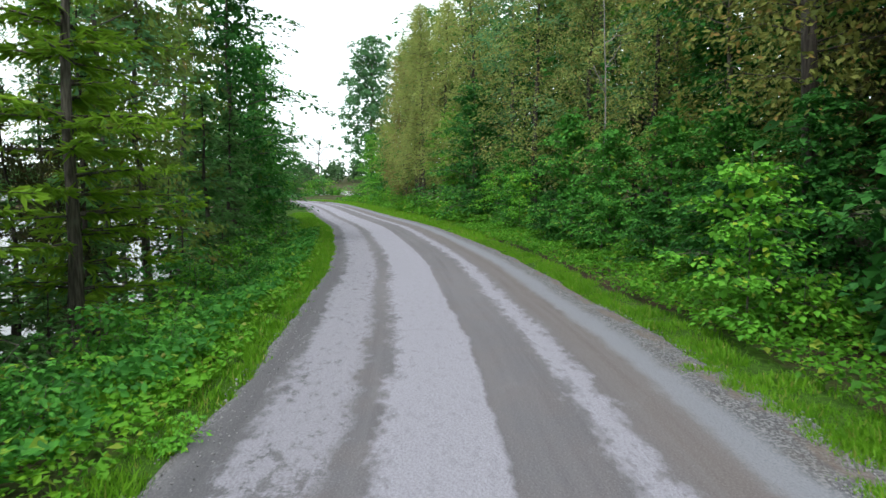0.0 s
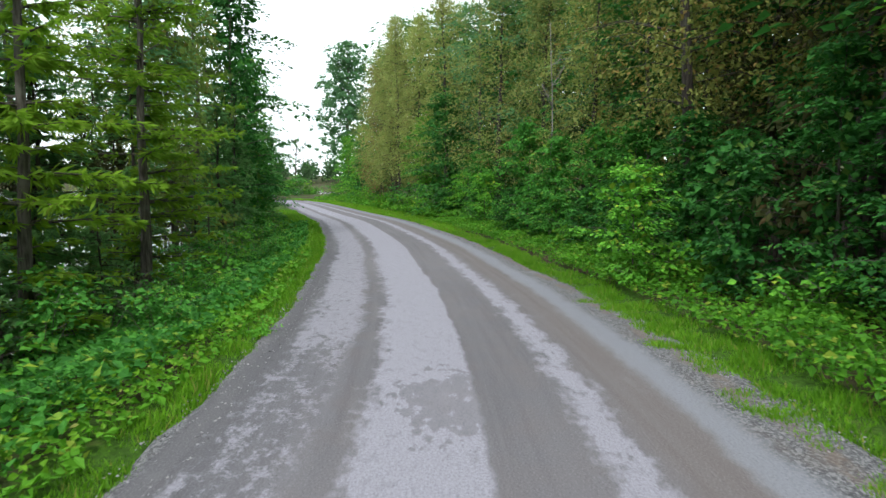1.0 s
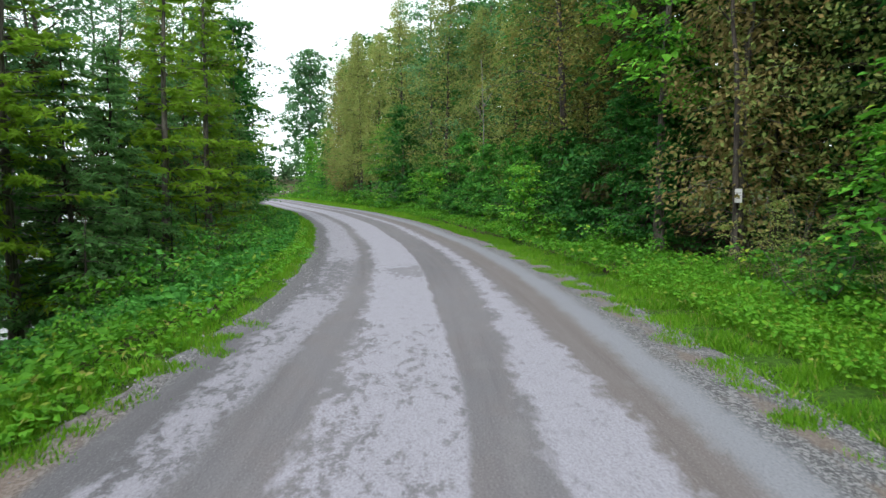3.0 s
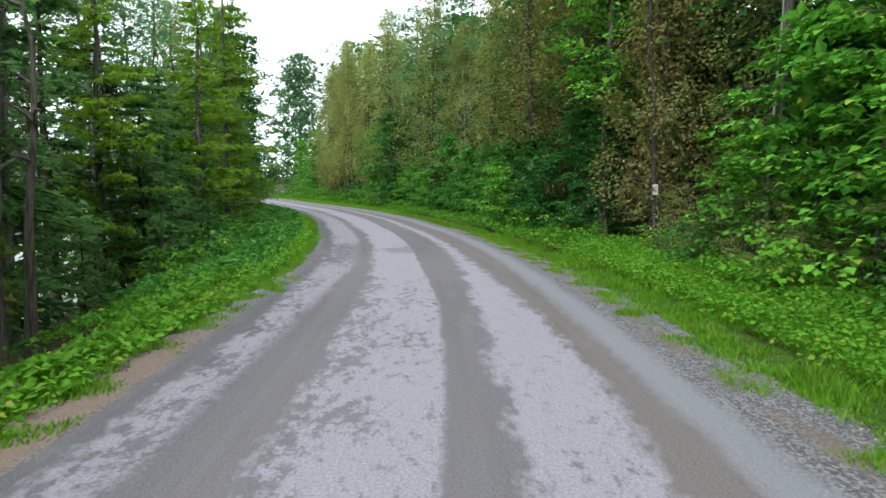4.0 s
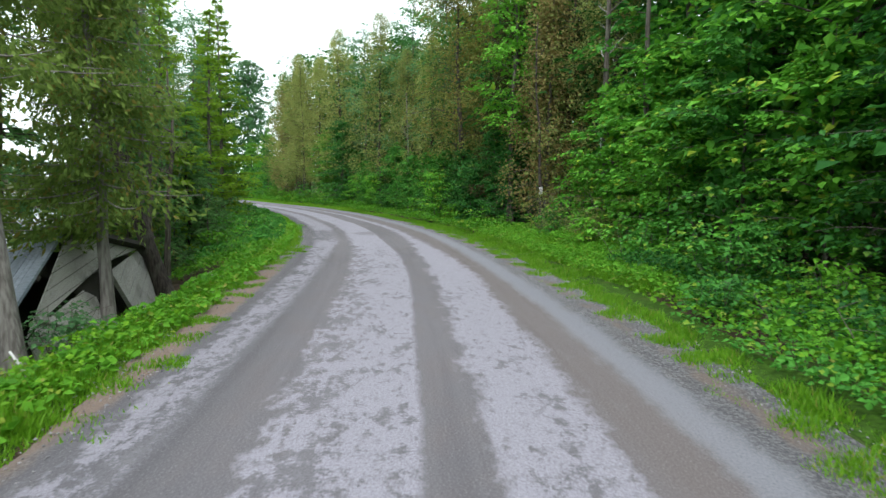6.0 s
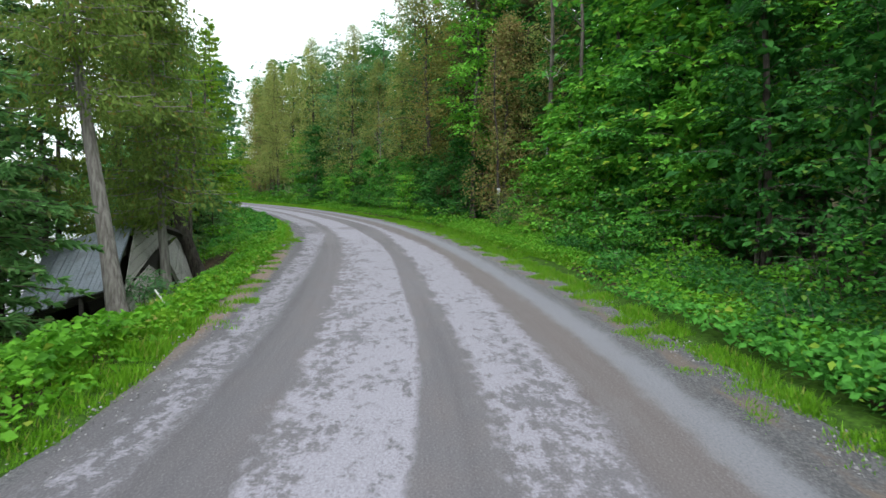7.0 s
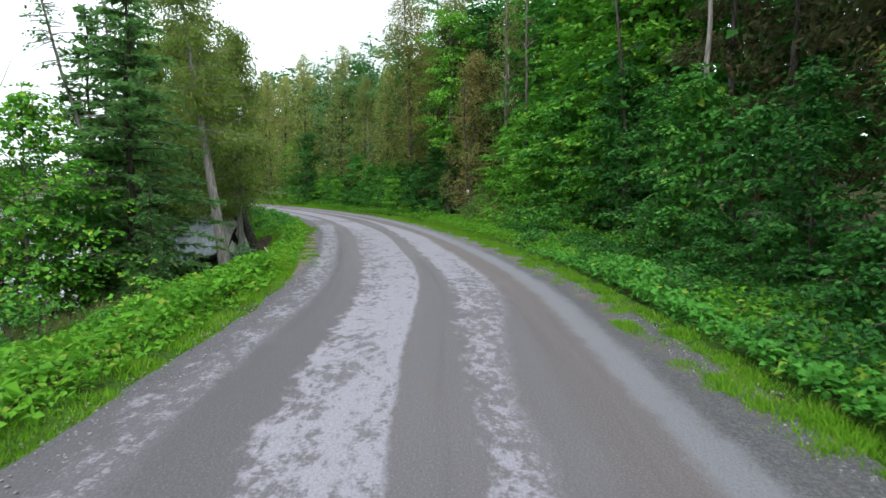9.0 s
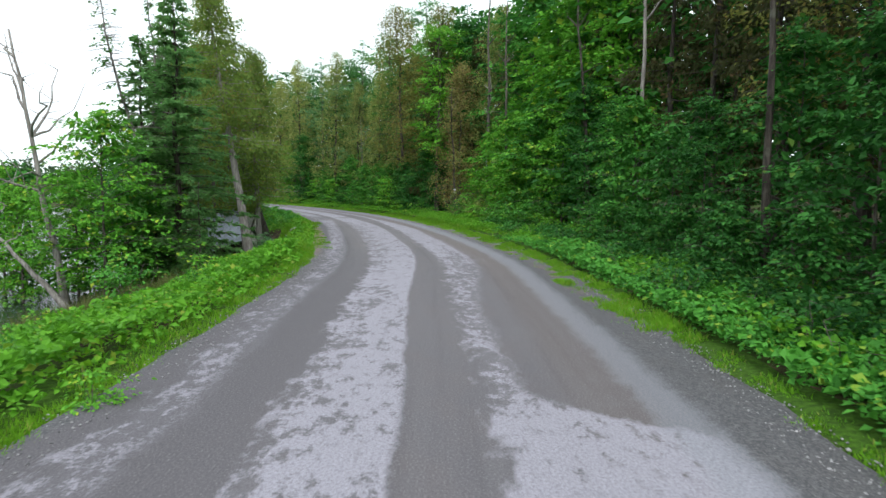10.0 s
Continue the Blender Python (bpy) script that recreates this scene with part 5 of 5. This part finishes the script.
def board(name, poly, thick, mat, parent, to_plane):
    """A flat board from an outline in its wall's own plane."""
    bm = bmesh.new()
    a = [bm.verts.new(to_plane(u, v, 0)) for u, v in poly]
    b = [bm.verts.new(to_plane(u, v, thick)) for u, v in poly]
    bm.faces.new(a[::-1])
    bm.faces.new(b)
    n = len(poly)
    for i in range(n):
        bm.faces.new((a[i], a[(i + 1) % n], b[(i + 1) % n], b[i]))
    bmesh.ops.recalc_face_normals(bm, faces=bm.faces)
    return part(name, bm, mat, parent)


def clip(poly, a, b, c):
    """Keeps the side a*u + b*v <= c of an outline."""
    out = []
    for i in range(len(poly)):
        p, q = poly[i], poly[(i + 1) % len(poly)]
        fp, fq = a * p[0] + b * p[1] - c, a * q[0] + b * q[1] - c
        if fp <= 0:
            out.append(p)
        if fp * fq < 0:
            t = fp / (fp - fq)
            out.append((p[0] + (q[0] - p[0]) * t, p[1] + (q[1] - p[1]) * t))
    return out


def build_shed():
    shed = new("boat_shed")
    tagged(shed, "collapsed grey board shed sagging on the lake bank", "shed")
    rng = random.Random(8)
    # the gable leans back; u runs along the road, v up from the bank
    o, du, dv = Vector((-6.82, -16.0, -1.0)), Vector((0.156, 0.988, 0.0)).normalized(), Vector((-0.33, 0.05, 0.94)).normalized()
    nrm = du.cross(dv).normalized()

    def gable(u, v, t):
        return o + du * u + dv * v + nrm * t

    def planks(outline, slope, parent, lo, hi):
        """Boards of one panel, laid at a slope, each with its own lift."""
        a = lo
        while a < hi:
            w = rng.uniform(0.17, 0.23)
            poly = clip(clip(outline, -slope, 1, a + w - 0.016), slope, -1, -a)
            a += w
            if len(poly) >= 3:
                lift = rng.uniform(0.0, 0.02)
                board("board", poly, 0.022 + lift, PLANK, parent, gable)
    upper = new("upper_wall")
    upper.parent = shed
    planks([(0.1, 0.75), (0.5, 0.9), (3.1, 1.5), (3.75, 1.62), (5.45, 1.74), (2.65, 2.34)], 0.17, upper, 0.2, 2.6)
    lower = new("lower_wall")
    lower.parent = shed
    planks([(0.1, 0.7), (0.15, -0.3), (2.75, -0.3), (2.72, 1.02), (2.35, 1.2), (0.5, 0.85)], 0.10, lower, -0.6, 1.4)
    panel = new("slipped_panel")
    panel.parent = shed
    planks([(3.78, 1.42), (5.48, 1.7), (5.95, 0.95), (5.80, 0.10), (4.25, 0.02)], 0.52, panel, -3.2, 1.0)
    board("door_post", [(3.62, 1.38), (3.76, 1.44), (4.26, 0.0), (4.12, -0.05)], 0.09, PLANK, panel, gable)
    board("fallen_brace", [(0.5, 1.05), (0.55, 0.92), (3.0, 0.1), (3.05, 0.24)], 0.10, PLANK, lower, gable)
    for a, b in (((2.6, 2.36), (5.5, 1.76)), ((5.46, 1.78), (6.02, 0.92))):
        d = Vector((b[0] - a[0], b[1] - a[1])).normalized()
        n2 = (-d.y * 0.10, d.x * 0.10)
        board("verge_board", [a, b, (b[0] + n2[0], b[1] + n2[1]), (a[0] + n2[0], a[1] + n2[1])], 0.2, DARKWOOD_AND_SHADE, shed, gable)
    # roof slope towards the open end: long painted boards side by side
    peak, eave = gable(2.6, 2.4, 0.05), Vector((-7.25, -16.1, -0.06))
    along, down = Vector((-2.3, 1.0, -0.78)), eave - peak
    roof = new("roof_slope")
    roof.parent = shed
    rn = along.cross(down).normalized()
    if rn.z < 0:
        rn = -rn

    def slope(u, v, t):
        return peak + along * u + down * v + rn * t
    u = 0.0
    while u < 0.99:
        w = rng.uniform(0.055, 0.075)
        low = 1.0 + rng.uniform(-0.02, 0.05)
        board("roof_board", [(u, 0.0), (min(1.0, u + w - 0.006), 0.0), (min(1.0, u + w - 0.006), low), (u, low)], 0.03 + rng.uniform(0, 0.02), TIN, roof, slope)
        u += w
    for v in (0.1, 0.5, 0.92):
        board("roof_batten", [(0.0, v), (1.0, v), (1.0, v + 0.05), (0.0, v + 0.05)], -0.07, DARKWOOD_AND_SHADE, roof, slope)
    far_eave = gable(5.5, 1.78, 0.0)

    def slope_n(u, v, t):
        return peak + along * u + (far_eave - peak) * v + Vector((0, 0.25, 1)).normalized() * t
    for i in range(12):
        board("roof_board", [(i / 12, 0), ((i + 0.94) / 12, 0), ((i + 0.94) / 12, 1), (i / 12, 1)], 0.03, DARKWOOD_AND_SHADE, roof, slope_n)

    def rear(u, v, t):
        return gable(u, v, 0) + along * 0.96 + nrm * t
    def inner(u, v, t):
        return gable(u, v, 0) + along * 0.45 + nrm * t
    def behind(u, v, t):
        return gable(u, v, 0) + along * 0.1 + nrm * t
    # Two dark sheets added behind the gaps, painted as the inside's shade.
    board("backing", [(2.9, 0.95), (5.55, 1.0), (5.62, 1.3), (5.42, 1.7), (2.7, 2.28), (1.6, 1.7)], 0.03, DARKWOOD_AND_SHADE, shed, behind)
    board("partition", [(0.6, -1.5), (5.6, -1.5), (5.6, 0.9), (5.3, 1.55), (2.6, 2.1), (0.6, 0.9)], 0.03, DARKWOOD_AND_SHADE, shed, inner)
    board("rear_wall", [(-0.6, -1.6), (6.2, -1.6), (5.8, 0.9), (5.4, 1.6), (2.6, 2.2), (-0.6, 0.5)], 0.04, DARKWOOD_AND_SHADE, shed, rear)

    def north(u, v, t):
        return gable(5.75, 0.0, 0.0) + along * u + Vector((0, 0, 1)) * v + Vector((0.3, 1, 0)).normalized() * t
    board("side_wall", [(0.02, -0.8), (0.95, -0.8), (0.95, 1.0), (0.02, 1.0)], 0.04, DARKWOOD_AND_SHADE, shed, north)
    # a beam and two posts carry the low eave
    board("eave_beam", [(0.0, 0.93), (1.0, 0.93), (1.0, 0.99), (0.0, 0.99)], -0.2, DARKWOOD_AND_SHADE, shed, slope)
    for f in (0.3, 0.9):
        tb = Tubes()
        top = eave + along * f
        tb.add([top + Vector((0, 0.1, -1.6)), top + Vector((0, 0.1, -0.8)), top + Vector((0, 0.1, -0.05))], 0.06, 0.05, 7)
        part("post", tb.mesh("post", DARKWOOD_AND_SHADE), DARKWOOD_AND_SHADE, shed)


build_shed()


# ---- small things ----
WHITE_SHEET = plank_material("white_plastic_sheet", (0.45, 0.45, 0.44), (0.58, 0.58, 0.57))
ROCK = plank_material("pale_granite", (0.26, 0.25, 0.24), (0.46, 0.44, 0.42))


def notice():
    ob = new("notice_board")
    tagged(ob, "small white notice sheet nailed to a trunk", "sign")
    bm = bmesh.new()
    bmesh.ops.create_cube(bm, size=1.0)
    bmesh.ops.scale(bm, vec=(0.16, 0.012, 0.32), verts=bm.verts)
    part("sheet", bm, WHITE_SHEET, ob)
    for i in range(3):
        bm = bmesh.new()
        bmesh.ops.create_cube(bm, size=1.0)
        bmesh.ops.scale(bm, vec=(0.13 - 0.02 * i, 0.004, 0.014), verts=bm.verts)
        bmesh.ops.translate(bm, vec=(0, -0.008, 0.06 - 0.06 * i), verts=bm.verts)
        part("text_bar", bm, BARK_DARK, ob)
    ob.matrix_basis = pose(7.84, 0.77, 1.95, 0, 0, -32)


notice()


def rock(x, y, r, seed):
    rr = random.Random(seed)
    bm = bmesh.new()
    bmesh.ops.create_icosphere(bm, subdivisions=3, radius=r)
    for v in bm.verts:
        k = noise.noise(v.co * (1.6 / r) + Vector((seed, 0, 0)))
        v.co *= 1 + 0.35 * k
        v.co.z *= 0.7
    me = bpy.data.meshes.new("rock")
    bm.to_mesh(me)
    bm.free()
    me.materials.append(ROCK)
    ob = new("rock", me)
    ob.matrix_basis = pose(x, y, float(land(x, y)[0]) + r * 0.25, 0, 0, rr.uniform(0, 360))
    tagged(ob, "pale rounded rock half hidden in the verge grass", "rock")


def shoulder_stones():
    """Loose pebbles along both edges of the gravel."""
    rng = np.random.default_rng(61)
    n = 8000
    y = rng.uniform(-46, 14, n)
    right = rng.uniform(0, 1, n) < 0.72
    j = np.searchsorted(LINE[: int(len(LINE) * 0.82), 1], y).clip(0, len(LINE) - 1)
    off = np.where(right, right_edge(y) - 0.75 + 0.95 * rng.beta(1.6, 1.3, n), -(left_edge(y) - 0.45 + 0.6 * rng.uniform(0, 1, n)))
    p = LINE[j] + NOR[j] * off[:, None] + TAN[j] * rng.uniform(-0.3, 0.3, n)[:, None]
    r = 0.008 + 0.020 * rng.beta(1.2, 4, n)
    oct_v = np.array([(1, 0, 0), (-1, 0, 0), (0, 1, 0), (0, -1, 0), (0, 0, 0.8), (0, 0, -0.8)], float)
    oct_f = np.array([(0, 2, 4), (2, 1, 4), (1, 3, 4), (3, 0, 4), (2, 0, 5), (1, 2, 5), (3, 1, 5), (0, 3, 5)])
    v = oct_v[None] * r[:, None, None] * rng.uniform(0.6, 1.3, (n, 6, 1)) + np.concatenate([p, np.full((n, 1), 0.006)], 1)[:, None, :]
    f = (np.arange(n)[:, None, None] * 6 + oct_f[None]).reshape(-1, 3)
    tagged(new("loose_pebbles", mesh_of("loose_pebbles", v.reshape(-1, 3), f, PEBBLE)), "loose grey pebbles along the gravel edge", "gravel", kind="stuff")


def pebble_material():
    m, nt, out = material("pebble")
    k = Net(nt)
    r = k.node("ShaderNodeNewGeometry").outputs["Random Per Island"]
    col = k.mix(r, (0.10, 0.098, 0.105), (0.34, 0.33, 0.34))
    nt.links.new(k.principled(col, 0.85), out.inputs[0])
    return m


PEBBLE = pebble_material()
shoulder_stones()
rock(-4.69, -11.65, 0.24, 1)
rock(-3.5, -2.2, 0.10, 3)
rock(2.83, 3.41, 0.045, 4)


def stake():
    root = new("broken_stake")
    tagged(root, "short pale broken stake leaning in the verge grass", "stake")
    tb = Tubes()
    tb.add([(0, 0, -0.1), (0.02, 0.0, 0.15), (-0.14, 0.02, 0.4)], 0.02, 0.014, 6)
    part("stem", tb.mesh("stem", WHITE_SHEET), WHITE_SHEET, root)
    root.matrix_basis = pose(-5.7, -19.65, float(land(-5.7, -19.65)[0]))


stake()


def fallen_branch():
    """A dead branch with its twigs, lying in the verge grass."""
    rng = np.random.default_rng(91)
    root = new("fallen_branch")
    tagged(root, "dark dead branch lying in the verge grass", "branch")
    tb = Tubes()
    main = bent_path(rng, (-0.65, 0.05, 0.06), (0.65, -0.1, 0.22), 8, 0.02)
    tb.add(main, 0.022, 0.008, 6)
    part("stem", tb.mesh("stem", BARK_DARK), BARK_DARK, root)
    for i in range(6):
        tw = Tubes()
        a = main[2 + i % 6]
        tw.add(bent_path(rng, a, a + rng.normal(0, 0.22, 3) + [0.1, 0, 0.16], 4, 0.02), 0.008, 0.003, 4)
        part("twig", tw.mesh("twig", BARK_DARK), BARK_DARK, root)
    root.matrix_basis = pose(5.45, -3.8, float(land(5.45, -3.8)[0]), 0, 0, 12)


fallen_branch()
rock(-4.6, -0.7, 0.15, 2)
for protos in KINDS.values():
    for ob in protos:
        if ob.name not in USED:
            for child in list(ob.children):
                bpy.data.objects.remove(child)
            bpy.data.objects.remove(ob)
print("faces", tri_count(), "objects", len(bpy.data.objects))
